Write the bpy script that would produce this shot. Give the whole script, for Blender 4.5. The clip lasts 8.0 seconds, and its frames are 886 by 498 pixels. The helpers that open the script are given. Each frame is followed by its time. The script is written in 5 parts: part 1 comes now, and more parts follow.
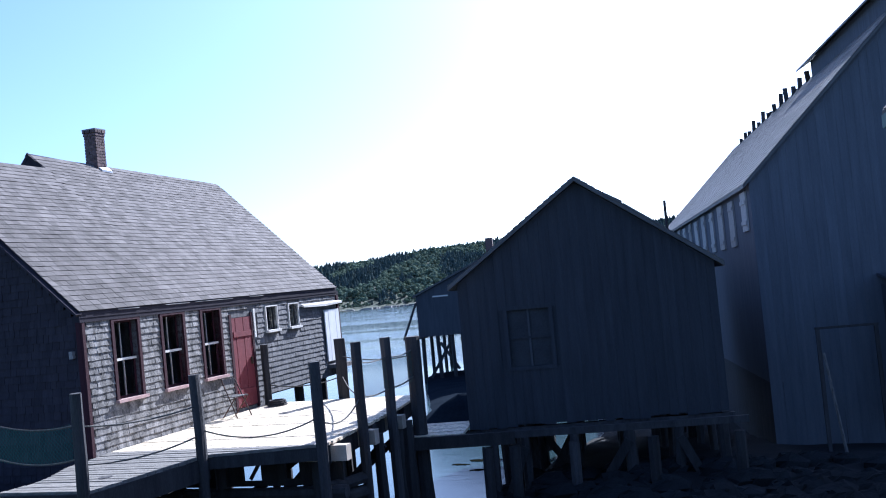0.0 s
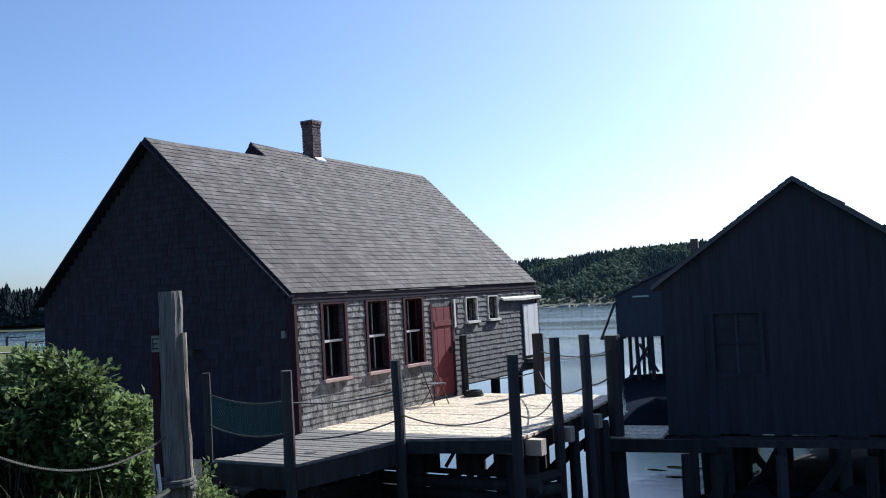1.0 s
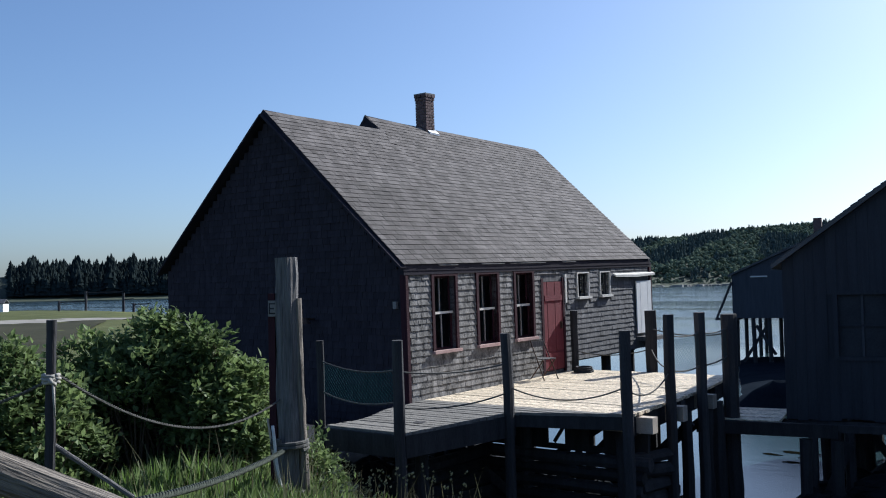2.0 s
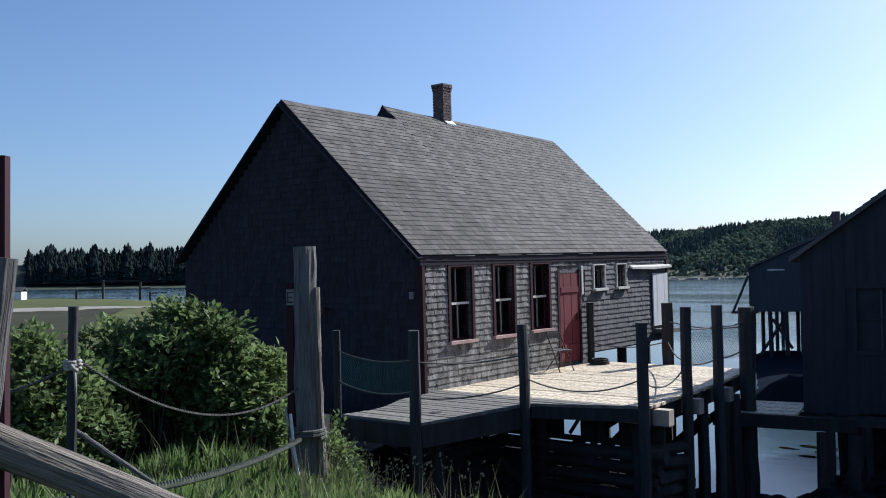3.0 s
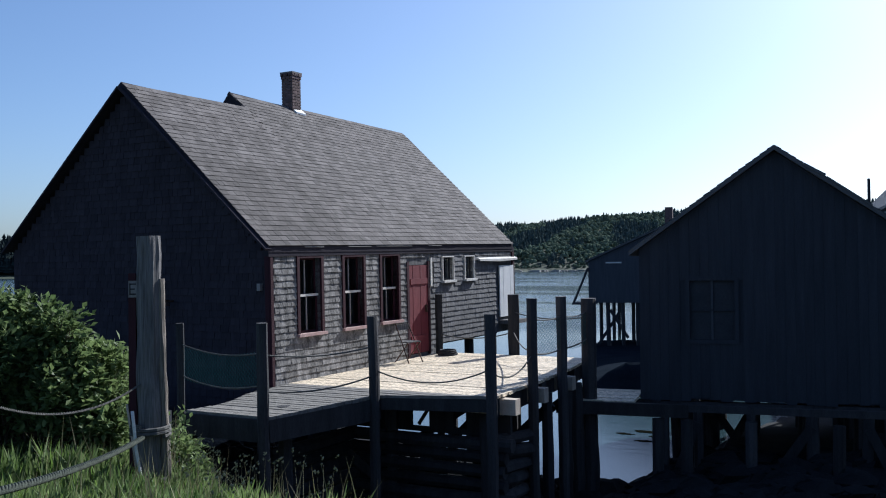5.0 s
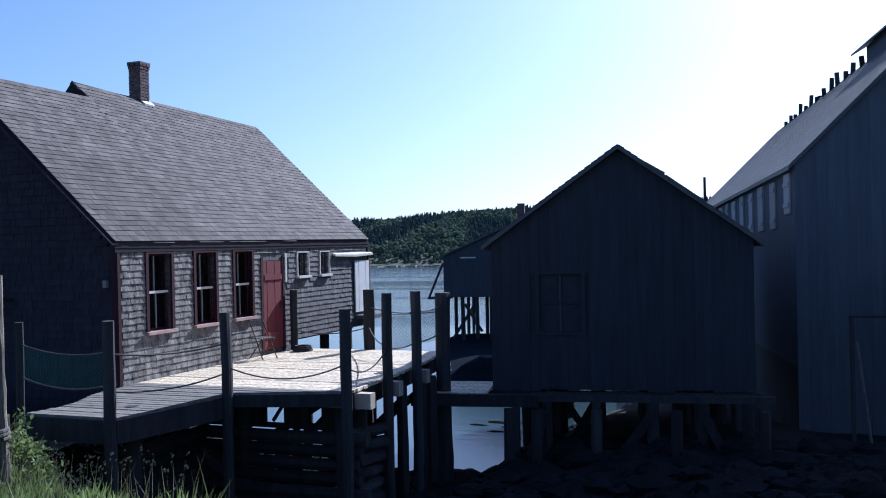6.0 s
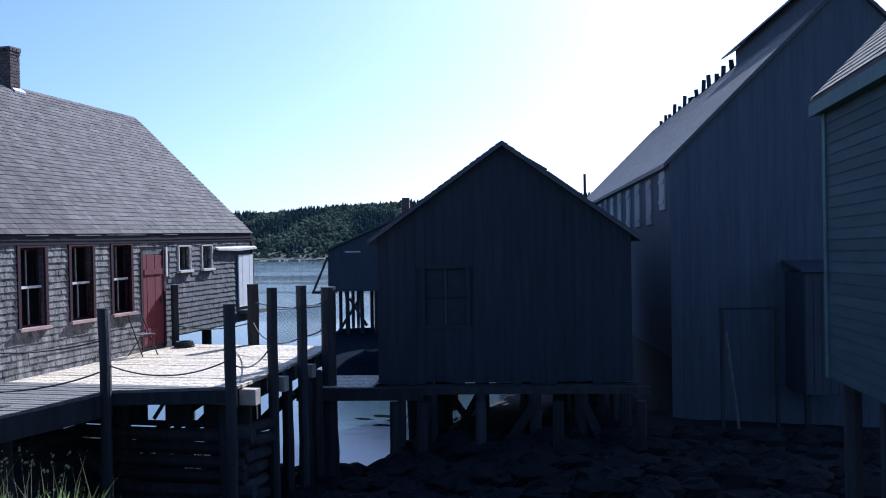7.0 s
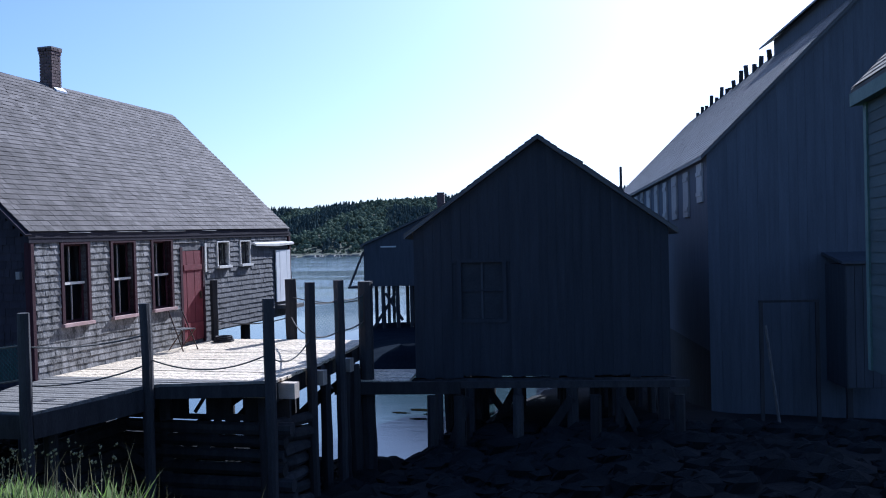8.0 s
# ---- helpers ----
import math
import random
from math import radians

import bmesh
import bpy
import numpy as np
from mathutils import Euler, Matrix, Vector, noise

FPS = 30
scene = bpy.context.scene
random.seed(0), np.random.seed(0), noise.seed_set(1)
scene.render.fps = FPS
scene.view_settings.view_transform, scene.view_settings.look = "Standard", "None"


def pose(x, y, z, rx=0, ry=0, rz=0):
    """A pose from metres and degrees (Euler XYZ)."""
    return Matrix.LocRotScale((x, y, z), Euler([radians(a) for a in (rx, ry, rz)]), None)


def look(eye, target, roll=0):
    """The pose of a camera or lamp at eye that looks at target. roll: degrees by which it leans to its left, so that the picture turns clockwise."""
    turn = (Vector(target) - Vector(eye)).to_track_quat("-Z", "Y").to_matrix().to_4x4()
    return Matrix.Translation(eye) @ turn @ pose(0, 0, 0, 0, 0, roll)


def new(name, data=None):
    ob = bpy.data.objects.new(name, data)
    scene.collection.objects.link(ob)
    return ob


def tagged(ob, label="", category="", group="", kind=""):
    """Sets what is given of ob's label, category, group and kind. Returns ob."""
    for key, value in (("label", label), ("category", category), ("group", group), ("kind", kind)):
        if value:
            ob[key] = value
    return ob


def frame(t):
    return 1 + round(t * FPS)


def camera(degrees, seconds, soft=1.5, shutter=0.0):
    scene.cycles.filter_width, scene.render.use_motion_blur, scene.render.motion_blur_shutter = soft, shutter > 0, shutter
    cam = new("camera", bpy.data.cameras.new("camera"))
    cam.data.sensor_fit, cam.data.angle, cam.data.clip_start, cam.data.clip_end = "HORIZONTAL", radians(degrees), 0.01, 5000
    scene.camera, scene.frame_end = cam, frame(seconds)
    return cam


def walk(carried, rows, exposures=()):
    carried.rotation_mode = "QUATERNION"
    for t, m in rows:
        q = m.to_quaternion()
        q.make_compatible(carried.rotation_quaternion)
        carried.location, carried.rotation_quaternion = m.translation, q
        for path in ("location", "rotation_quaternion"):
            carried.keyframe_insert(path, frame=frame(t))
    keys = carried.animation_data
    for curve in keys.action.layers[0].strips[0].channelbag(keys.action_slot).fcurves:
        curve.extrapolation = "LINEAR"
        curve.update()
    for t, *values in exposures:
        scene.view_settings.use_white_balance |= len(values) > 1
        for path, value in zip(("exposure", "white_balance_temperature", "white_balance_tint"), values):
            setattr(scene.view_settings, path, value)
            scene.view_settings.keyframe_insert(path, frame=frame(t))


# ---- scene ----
cam = camera(49.7, 8.0, 1.05)
PATH = [
    (0, (11.516, -13.463, 2.165), (8.152, -4.059, 2.673), -5.26),
    (0.1, (11.499, -13.443, 2.150), (7.869, -4.140, 2.670), -5.22),
    (0.2, (11.482, -13.423, 2.136), (7.631, -4.210, 2.671), -5.10),
    (0.3, (11.465, -13.403, 2.121), (7.337, -4.311, 2.664), -4.87),
    (0.4, (11.447, -13.382, 2.107), (6.874, -4.507, 2.681), -4.39),
    (0.5, (11.429, -13.361, 2.092), (6.358, -4.765, 2.725), -3.70),
    (0.6, (11.426, -13.366, 2.102), (6.155, -4.892, 2.746), -2.96),
    (0.7, (11.424, -13.372, 2.111), (6.166, -4.891, 2.762), -2.80),
    (0.8, (11.421, -13.378, 2.121), (6.166, -4.895, 2.761), -2.65),
    (1, (11.417, -13.391, 2.140), (6.191, -4.886, 2.747), -2.40),
    (1.2, (11.400, -13.394, 2.115), (6.056, -4.965, 2.729), -1.92),
    (1.5, (11.376, -13.400, 2.078), (5.797, -5.124, 2.705), -1.45),
    (1.7, (11.371, -13.379, 2.082), (5.576, -5.250, 2.661), -1.45),
    (1.8, (11.369, -13.369, 2.084), (5.477, -5.306, 2.604), -1.29),
    (2, (11.365, -13.350, 2.088), (5.182, -5.500, 2.481), -1.18),
    (2.2, (11.361, -13.353, 2.086), (5.081, -5.576, 2.384), -0.74),
    (3.3, (11.337, -13.372, 2.074), (5.017, -5.629, 2.384), -0.72),
    (3.5, (11.333, -13.375, 2.072), (5.017, -5.628, 2.385), -0.59),
    (3.7, (11.310, -13.369, 2.078), (5.062, -5.567, 2.379), -0.55),
    (4, (11.277, -13.361, 2.088), (5.186, -5.435, 2.376), -0.52),
    (4.2, (11.273, -13.356, 2.077), (5.388, -5.276, 2.362), -0.56),
    (4.5, (11.269, -13.348, 2.061), (5.644, -5.084, 2.328), -0.69),
    (4.7, (11.257, -13.341, 2.067), (5.854, -4.930, 2.299), -0.69),
    (5, (11.241, -13.332, 2.077), (6.243, -4.673, 2.276), -0.57),
    (5.2, (11.259, -13.349, 2.075), (6.562, -4.522, 2.257), -0.75),
    (6.3, (11.339, -13.438, 2.065), (8.011, -4.008, 2.180), -0.60),
    (6.5, (11.353, -13.453, 2.063), (8.248, -3.948, 2.162), -0.47),
    (6.7, (11.331, -13.472, 2.066), (8.508, -3.879, 2.150), -0.58),
    (7, (11.299, -13.500, 2.071), (8.796, -3.818, 2.127), -0.79),
    (7.2, (11.297, -13.502, 2.070), (9.017, -3.765, 2.100), -0.84),
    (7.5, (11.295, -13.504, 2.069), (9.239, -3.718, 2.068), -1.09),
    (7.7, (11.289, -13.519, 2.065), (9.236, -3.732, 2.063), -1.34),
    (7.8, (11.287, -13.526, 2.064), (8.918, -3.811, 2.066), -1.38),
    (7.9, (11.284, -13.534, 2.062), (8.665, -3.883, 2.072), -1.30),
    (8, (11.281, -13.541, 2.060), (8.427, -3.957, 2.066), -1.16),
]
walk(cam, [(t, look(eye, target, roll)) for t, eye, target, roll in PATH],
     [(0, 1.5, 5100, 15), (0.2, 1.4, 5100, 15), (0.5, 1.1, 5400, 13), (1.0, 0.88, 5600, 10), (1.4, 0.62, 5600, 9), (5.0, 0.6, 5500, 10), (6.3, 0.8, 5020, 15), (8.0, 0.86, 5020, 15)])

# ---- world, sun, exposure ----
SUN_AZ, SUN_EL = 13.0, 35.0      # degrees from +Y towards +X, and above the horizon
world = bpy.data.worlds.new("world")
scene.world = world
world.use_nodes = True
wn = world.node_tree
sky = wn.nodes.new("ShaderNodeTexSky")
sky.sky_type, sky.sun_disc = "NISHITA", False
sky.sun_elevation, sky.sun_rotation = radians(SUN_EL), radians(SUN_AZ)
sky.air_density, sky.dust_density, sky.ozone_density = 0.85, 1.5, 3.4
wn.links.new(sky.outputs[0], wn.nodes["Background"].inputs[0])
wn.nodes["Background"].inputs[1].default_value = 0.084
sun = new("sun", bpy.data.lights.new("sun", "SUN"))
sun.data.energy, sun.data.angle, sun.data.color = 5.0, radians(0.5), (1.0, 0.93, 0.81)
_a, _e = radians(SUN_AZ), radians(SUN_EL)
SUNV = Vector((math.sin(_a) * math.cos(_e), math.cos(_a) * math.cos(_e), math.sin(_e)))
sun.matrix_world = look(SUNV * 50, (0, 0, 0))

# ---- materials ----
MATS = {}


def mat(name, c1, c2, rough=0.8, scale=4.0, fine=60.0, stretch=(1, 1, 1), bump=0.3, metal=0.0, vary=0.0, island=0.0, spec=0.4, dist=0.01, local=False):
    """A two-scale mottled surface: broad stains between c1 and c2, fine grain over them, and a bump."""
    if name in MATS:
        return MATS[name]
    m = bpy.data.materials.new(name)
    m.use_nodes = True
    n, l = m.node_tree.nodes, m.node_tree.links
    b = n["Principled BSDF"]
    tc, mp = n.new("ShaderNodeTexCoord" if local else "ShaderNodeNewGeometry"), n.new("ShaderNodeMapping")
    mp.inputs["Scale"].default_value = stretch
    l.new(tc.outputs["Object" if local else "Position"], mp.inputs[0])
    big, small = n.new("ShaderNodeTexNoise"), n.new("ShaderNodeTexNoise")
    big.inputs["Scale"].default_value, big.inputs["Detail"].default_value = scale, 5
    small.inputs["Scale"].default_value, small.inputs["Detail"].default_value = fine, 6
    l.new(mp.outputs[0], big.inputs[0]), l.new(mp.outputs[0], small.inputs[0])
    ramp = n.new("ShaderNodeValToRGB")
    ramp.color_ramp.elements[0].position, ramp.color_ramp.elements[1].position = 0.32, 0.68
    ramp.color_ramp.elements[0].color, ramp.color_ramp.elements[1].color = (*c1, 1), (*c2, 1)
    mixv = n.new("ShaderNodeMath")
    mixv.operation = "MULTIPLY_ADD"
    mixv.inputs[1].default_value = 0.55
    half = n.new("ShaderNodeMath")
    half.operation = "MULTIPLY"
    half.inputs[1].default_value = 0.45
    l.new(small.outputs[0], half.inputs[0]), l.new(big.outputs[0], mixv.inputs[0]), l.new(half.outputs[0], mixv.inputs[2])
    l.new(mixv.outputs[0], ramp.inputs[0])
    col = ramp.outputs[0]
    for amount, source in ((vary, "obj"), (island, "isl")):
        if amount:
            hs = n.new("ShaderNodeHueSaturation")
            mr = n.new("ShaderNodeMapRange")
            mr.inputs[3].default_value, mr.inputs[4].default_value = 1 - amount, 1 + amount
            src = n.new("ShaderNodeObjectInfo").outputs["Random"] if source == "obj" else n.new("ShaderNodeNewGeometry").outputs["Random Per Island"]
            l.new(src, mr.inputs[0]), l.new(mr.outputs[0], hs.inputs["Value"]), l.new(col, hs.inputs["Color"])
            col = hs.outputs[0]
    l.new(col, b.inputs["Base Color"])
    b.inputs["Roughness"].default_value, b.inputs["Metallic"].default_value = rough, metal
    b.inputs["Specular IOR Level"].default_value = spec
    if bump:
        bp = n.new("ShaderNodeBump")
        bp.inputs["Strength"].default_value, bp.inputs["Distance"].default_value = bump, dist
        l.new(small.outputs[0], bp.inputs["Height"]), l.new(bp.outputs[0], b.inputs["Normal"])
    MATS[name] = m
    return m


def leafy(name, c1, c2, trans=0.35, rough=0.42, spec=0.35):
    """Leaves: colour varies leaf by leaf, and light passes through."""
    m = mat(name, c1, c2, rough=rough, scale=1.2, fine=20, bump=0, island=0.35, spec=spec)
    n, l = m.node_tree.nodes, m.node_tree.links
    b = n["Principled BSDF"]
    tr, mx = n.new("ShaderNodeBsdfTranslucent"), n.new("ShaderNodeMixShader")
    src = b.inputs["Base Color"].links[0].from_socket
    l.new(src, tr.inputs[0])
    mx.inputs[0].default_value = trans
    l.new(b.outputs[0], mx.inputs[1]), l.new(tr.outputs[0], mx.inputs[2])
    l.new(mx.outputs[0], n["Material Output"].inputs[0])
    return m


SHINGLE = mat("weathered cedar", (0.038, 0.036, 0.036), (0.30, 0.285, 0.275), 0.85, 3, 26, (1, 2.2, 0.9), 0.25, vary=0.2, island=0.2)
for _k, _p in enumerate((0.38, 0.64)):
    SHINGLE.node_tree.nodes["Color Ramp"].color_ramp.elements[_k].position = _p
SHINGLE_OLD = mat("damp old cedar", (0.05, 0.049, 0.052), (0.19, 0.187, 0.195), 0.85, 3, 30, (1, 4, 0.6), 0.25, vary=0.18, island=0.18)
# dark stain, with the blue cast of the shaded gable mixed into it
GABLE = mat("shade blued stained shingle", (0.027, 0.024, 0.032), (0.046, 0.041, 0.052), 0.9, 2, 30, (4, 1, 0.6), 0.4, island=0.14, spec=0.1)
ROOFING = mat("asphalt shingle", (0.064, 0.057, 0.055), (0.140, 0.127, 0.122), 0.9, 2.6, 60, (1, 1, 1), 0.7, vary=0.22, island=0.26, spec=0.2)
RED = mat("faded red paint", (0.115, 0.020, 0.028), (0.165, 0.032, 0.040), 0.7, 5, 60, (2, 2, 0.5), 0.2, spec=0.3)
RED_DARK = mat("dark red trim paint", (0.025, 0.009, 0.014), (0.047, 0.014, 0.022), 0.75, 5, 60, (2, 2, 0.5), 0.2, spec=0.2)
PALE = mat("chalky pale paint", (0.48, 0.45, 0.42), (0.70, 0.68, 0.64), 0.8, 4, 50, (1, 1, 0.4), 0.25)
PLANK = mat("sun bleached plank", (0.13, 0.098, 0.066), (0.88, 0.74, 0.55), 0.6, 10, 26, (1.3, 3, 3), 1.0, vary=0.12, spec=0.5, dist=0.014)
PLANK.node_tree.nodes["Color Ramp"].color_ramp.elements[0].position = 0.36
PLANK.node_tree.nodes["Color Ramp"].color_ramp.elements[1].position = 0.58
PLANK_GREY = mat("grey ramp plank", (0.085, 0.080, 0.075), (0.25, 0.235, 0.215), 0.8, 5, 40, (1.2, 4, 3), 0.8, vary=0.12, dist=0.008)
# dark timber, cooled a little to carry the blue glare over shaded wood
TIMBER = mat("tarred timber", (0.021, 0.021, 0.024), (0.056, 0.055, 0.060), 0.85, 3, 40, (3, 3, 0.4), 0.6, vary=0.3, spec=0.25)
POSTWOOD = mat("weathered post wood", (0.046, 0.045, 0.047), (0.215, 0.205, 0.205), 0.88, 7, 30, (5, 5, 0.22), 1.0, vary=0.15, dist=0.02, local=True, spec=0.25)
ENDWOOD = mat("sawn beam end", (0.30, 0.25, 0.20), (0.5, 0.43, 0.36), 0.85, 6, 60, (1, 1, 1), 0.4, vary=0.2)
# the blue lean of these three boards paints veiling glare over shaded fronts
DARKBOARD = mat("dark weathered board", (0.052, 0.056, 0.066), (0.080, 0.086, 0.102), 0.85, 2, 30, (5, 5, 0.4), 0.3, vary=0.06, spec=0.06)
SHEDBOARD = mat("veil tinted shed board", (0.032, 0.035, 0.043), (0.050, 0.054, 0.066), 0.9, 2, 30, (5, 5, 0.4), 0.3, vary=0.05, spec=0.05)
BARNBOARD = mat("veil tinted grey barn board", (0.080, 0.088, 0.108), (0.116, 0.127, 0.155), 0.85, 2, 30, (5, 5, 0.4), 0.3, vary=0.06, spec=0.06)
GREENBOARD = mat("blue green clapboard", (0.040, 0.062, 0.070), (0.072, 0.100, 0.108), 0.8, 2, 40, (0.6, 0.6, 4), 0.3, vary=0.15, spec=0.25)
GREENTRIM = mat("green trim paint", (0.06, 0.11, 0.105), (0.11, 0.175, 0.165), 0.7, 4, 40, (1, 1, 1), 0.2, spec=0.3)
DARKROOF = mat("dark shingle roof", (0.045, 0.045, 0.05), (0.10, 0.10, 0.105), 0.6, 1.5, 60, (1, 1, 1), 0.5, island=0.2, spec=0.5)
BRICK = mat("soot stained brick", (0.075, 0.050, 0.052), (0.165, 0.112, 0.108), 0.9, 8, 80, (1, 1, 1), 0.5, vary=0.3)
MORTAR = mat("old mortar", (0.15, 0.14, 0.14), (0.24, 0.23, 0.23), 0.95, 8, 80, (1, 1, 1), 0.4)
LEAD = mat("pale lead flashing", (0.45, 0.46, 0.48), (0.66, 0.67, 0.68), 0.5, 6, 50, (1, 1, 1), 0.1, metal=0.4)
ROPE = mat("grey rope", (0.05, 0.05, 0.048), (0.14, 0.135, 0.125), 0.95, 20, 160, (1, 1, 1), 0.6)
ROPE_GREEN = mat("dull green rope", (0.022, 0.028, 0.022), (0.075, 0.088, 0.066), 0.95, 20, 160, (1, 1, 1), 0.6)
NETTING = mat("blue green net twine", (0.012, 0.05, 0.055), (0.03, 0.075, 0.085), 1.0, 8, 40, (1, 1, 1), 0, spec=0.0)
IRON = mat("rusted iron", (0.05, 0.035, 0.03), (0.14, 0.09, 0.07), 0.7, 12, 80, (1, 1, 1), 0.3, metal=0.6)
DARKROOM = mat("unlit room plaster", (0.10, 0.09, 0.08), (0.16, 0.15, 0.14), 0.9, 2, 30, (1, 1, 1), 0.1)
# darker than bare rockweed: the shade under the piers is in this colour
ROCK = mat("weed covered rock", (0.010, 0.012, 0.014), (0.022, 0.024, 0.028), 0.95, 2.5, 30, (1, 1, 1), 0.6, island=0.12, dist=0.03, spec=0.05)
LEAF = leafy("rose bush leaf", (0.042, 0.076, 0.027), (0.225, 0.290, 0.112), 0.45, 0.55, 0.22)
GRASS = leafy("bank grass", (0.05, 0.105, 0.020), (0.22, 0.32, 0.075), 0.48)
STALK = leafy("seed stalk", (0.14, 0.13, 0.07), (0.28, 0.26, 0.14), 0.2)
# hill foliage is paler and bluer, with distance haze put into its colour
CONIFER = leafy("hazed spruce foliage", (0.050, 0.070, 0.070), (0.098, 0.127, 0.116), 0.3, 1.0, 0.0)
BROADLEAF = leafy("hazed far broadleaf foliage", (0.105, 0.135, 0.098), (0.20, 0.24, 0.165), 0.35, 1.0, 0.0)
BARK = mat("rose stem bark", (0.05, 0.035, 0.025), (0.12, 0.09, 0.06), 0.9, 12, 80, (1, 1, 0.3), 0.4)
DULL = mat("dull sash paint", (0.16, 0.15, 0.145), (0.32, 0.30, 0.29), 0.8, 6, 50, (1, 1, 0.5), 0.2)
DRIFT = mat("silvery split log", (0.045, 0.039, 0.034), (0.32, 0.28, 0.24), 0.88, 7, 30, (5, 5, 0.2), 1.0, dist=0.02, local=True, spec=0.25)
WHITE = mat("white paint", (0.66, 0.67, 0.68), (0.82, 0.82, 0.82), 0.6, 4, 40, (1, 1, 1), 0.1)


def glass_mat():
    m = bpy.data.materials.new("old window glass")
    m.use_nodes = True
    b = m.node_tree.nodes["Principled BSDF"]
    b.inputs["Base Color"].default_value = (0.85, 0.9, 0.9, 1)
    b.inputs["Transmission Weight"].default_value, b.inputs["Roughness"].default_value = 1.0, 0.03
    return m


GLASS = glass_mat()


def water_mat():
    """Calm harbour water: dark body, long ripples that fade between still and ruffled patches."""
    m = bpy.data.materials.new("harbour water")
    m.use_nodes = True
    n, l = m.node_tree.nodes, m.node_tree.links
    b = n["Principled BSDF"]
    b.inputs["Base Color"].default_value = (0.022, 0.045, 0.055, 1)
    b.inputs["Roughness"].default_value, b.inputs["IOR"].default_value = 0.07, 1.33
    tc = n.new("ShaderNodeTexCoord")
    mp, mp2 = n.new("ShaderNodeMapping"), n.new("ShaderNodeMapping")
    mp.inputs["Scale"].default_value, mp.inputs["Rotation"].default_value = (0.6, 1.6, 1), (0, 0, radians(20))
    mp2.inputs["Scale"].default_value, mp2.inputs["Rotation"].default_value = (0.010, 0.045, 1), (0, 0, radians(20))
    w, p = n.new("ShaderNodeTexNoise"), n.new("ShaderNodeTexNoise")
    w.inputs["Scale"].default_value, w.inputs["Detail"].default_value = 1.6, 4
    p.inputs["Scale"].default_value, p.inputs["Detail"].default_value = 1.0, 3
    l.new(tc.outputs["Object"], mp.inputs[0]), l.new(tc.outputs["Object"], mp2.inputs[0])
    l.new(mp.outputs[0], w.inputs[0]), l.new(mp2.outputs[0], p.inputs[0])
    mr = n.new("ShaderNodeMapRange")
    mr.inputs[1].default_value, mr.inputs[2].default_value, mr.inputs[3].default_value, mr.inputs[4].default_value = 0.42, 0.60, 0.03, 0.5
    bp = n.new("ShaderNodeBump")
    bp.inputs["Distance"].default_value = 0.06
    # sheltered by the piers, ruffled further out
    out, leng, mul = n.new("ShaderNodeMapRange"), n.new("ShaderNodeVectorMath"), n.new("ShaderNodeMath")
    leng.operation, mul.operation, mul.use_clamp = "LENGTH", "MULTIPLY", True
    out.inputs[1].default_value, out.inputs[2].default_value, out.inputs[3].default_value, out.inputs[4].default_value = 30, 160, 0.5, 4.5
    l.new(tc.outputs["Object"], leng.inputs[0]), l.new(leng.outputs["Value"], out.inputs[0])
    l.new(p.outputs[0], mr.inputs[0]), l.new(mr.outputs[0], mul.inputs[0]), l.new(out.outputs[0], mul.inputs[1])
    l.new(mul.outputs[0], bp.inputs["Strength"])
    ro = n.new("ShaderNodeMapRange")
    ro.inputs[1].default_value, ro.inputs[2].default_value, ro.inputs[3].default_value, ro.inputs[4].default_value = 20, 60, 0.18, 0.10
    l.new(leng.outputs["Value"], ro.inputs[0]), l.new(ro.outputs[0], b.inputs["Roughness"])
    l.new(w.outputs[0], bp.inputs["Height"]), l.new(bp.outputs[0], b.inputs["Normal"])
    return m


WATER = water_mat()


def ground_mat():
    """Grass above, gravel on the lane, dark weed and mud below the tide line, by height and place."""
    m = mat("land", (0.045, 0.058, 0.022), (0.115, 0.12, 0.05), 0.95, 0.35, 25, (1, 1, 1), 0.8, spec=0.1, dist=0.03)
    n, l = m.node_tree.nodes, m.node_tree.links
    b = n["Principled BSDF"]
    grass = b.inputs["Base Color"].links[0].from_socket
    geo, sep = n.new("ShaderNodeNewGeometry"), n.new("ShaderNodeSeparateXYZ")
    l.new(geo.outputs["Position"], sep.inputs[0])
    no = n.new("ShaderNodeTexNoise")
    no.inputs["Scale"].default_value, no.inputs["Detail"].default_value = 1.3, 6
    mudramp = n.new("ShaderNodeValToRGB")
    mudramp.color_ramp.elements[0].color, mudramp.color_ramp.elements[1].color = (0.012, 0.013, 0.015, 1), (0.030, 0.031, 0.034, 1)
    l.new(geo.outputs["Position"], no.inputs[0]), l.new(no.outputs[0], mudramp.inputs[0])
    mr = n.new("ShaderNodeMapRange")
    mr.inputs[1].default_value, mr.inputs[2].default_value = -1.0, -0.35
    l.new(sep.outputs[2], mr.inputs[0])
    mx = n.new("ShaderNodeMix")
    mx.data_type = "RGBA"
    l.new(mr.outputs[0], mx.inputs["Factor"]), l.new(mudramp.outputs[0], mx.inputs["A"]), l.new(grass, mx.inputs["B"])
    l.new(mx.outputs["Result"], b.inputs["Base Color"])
    return m


LAND = ground_mat()
GRAVEL = mat("pale gravel lane", (0.17, 0.155, 0.135), (0.29, 0.27, 0.235), 0.95, 0.5, 30, (1, 1, 1), 0.5)

# ---- shapes ----
HX = [(-1, -1), (1, -1), (1, 1), (-1, 1)]


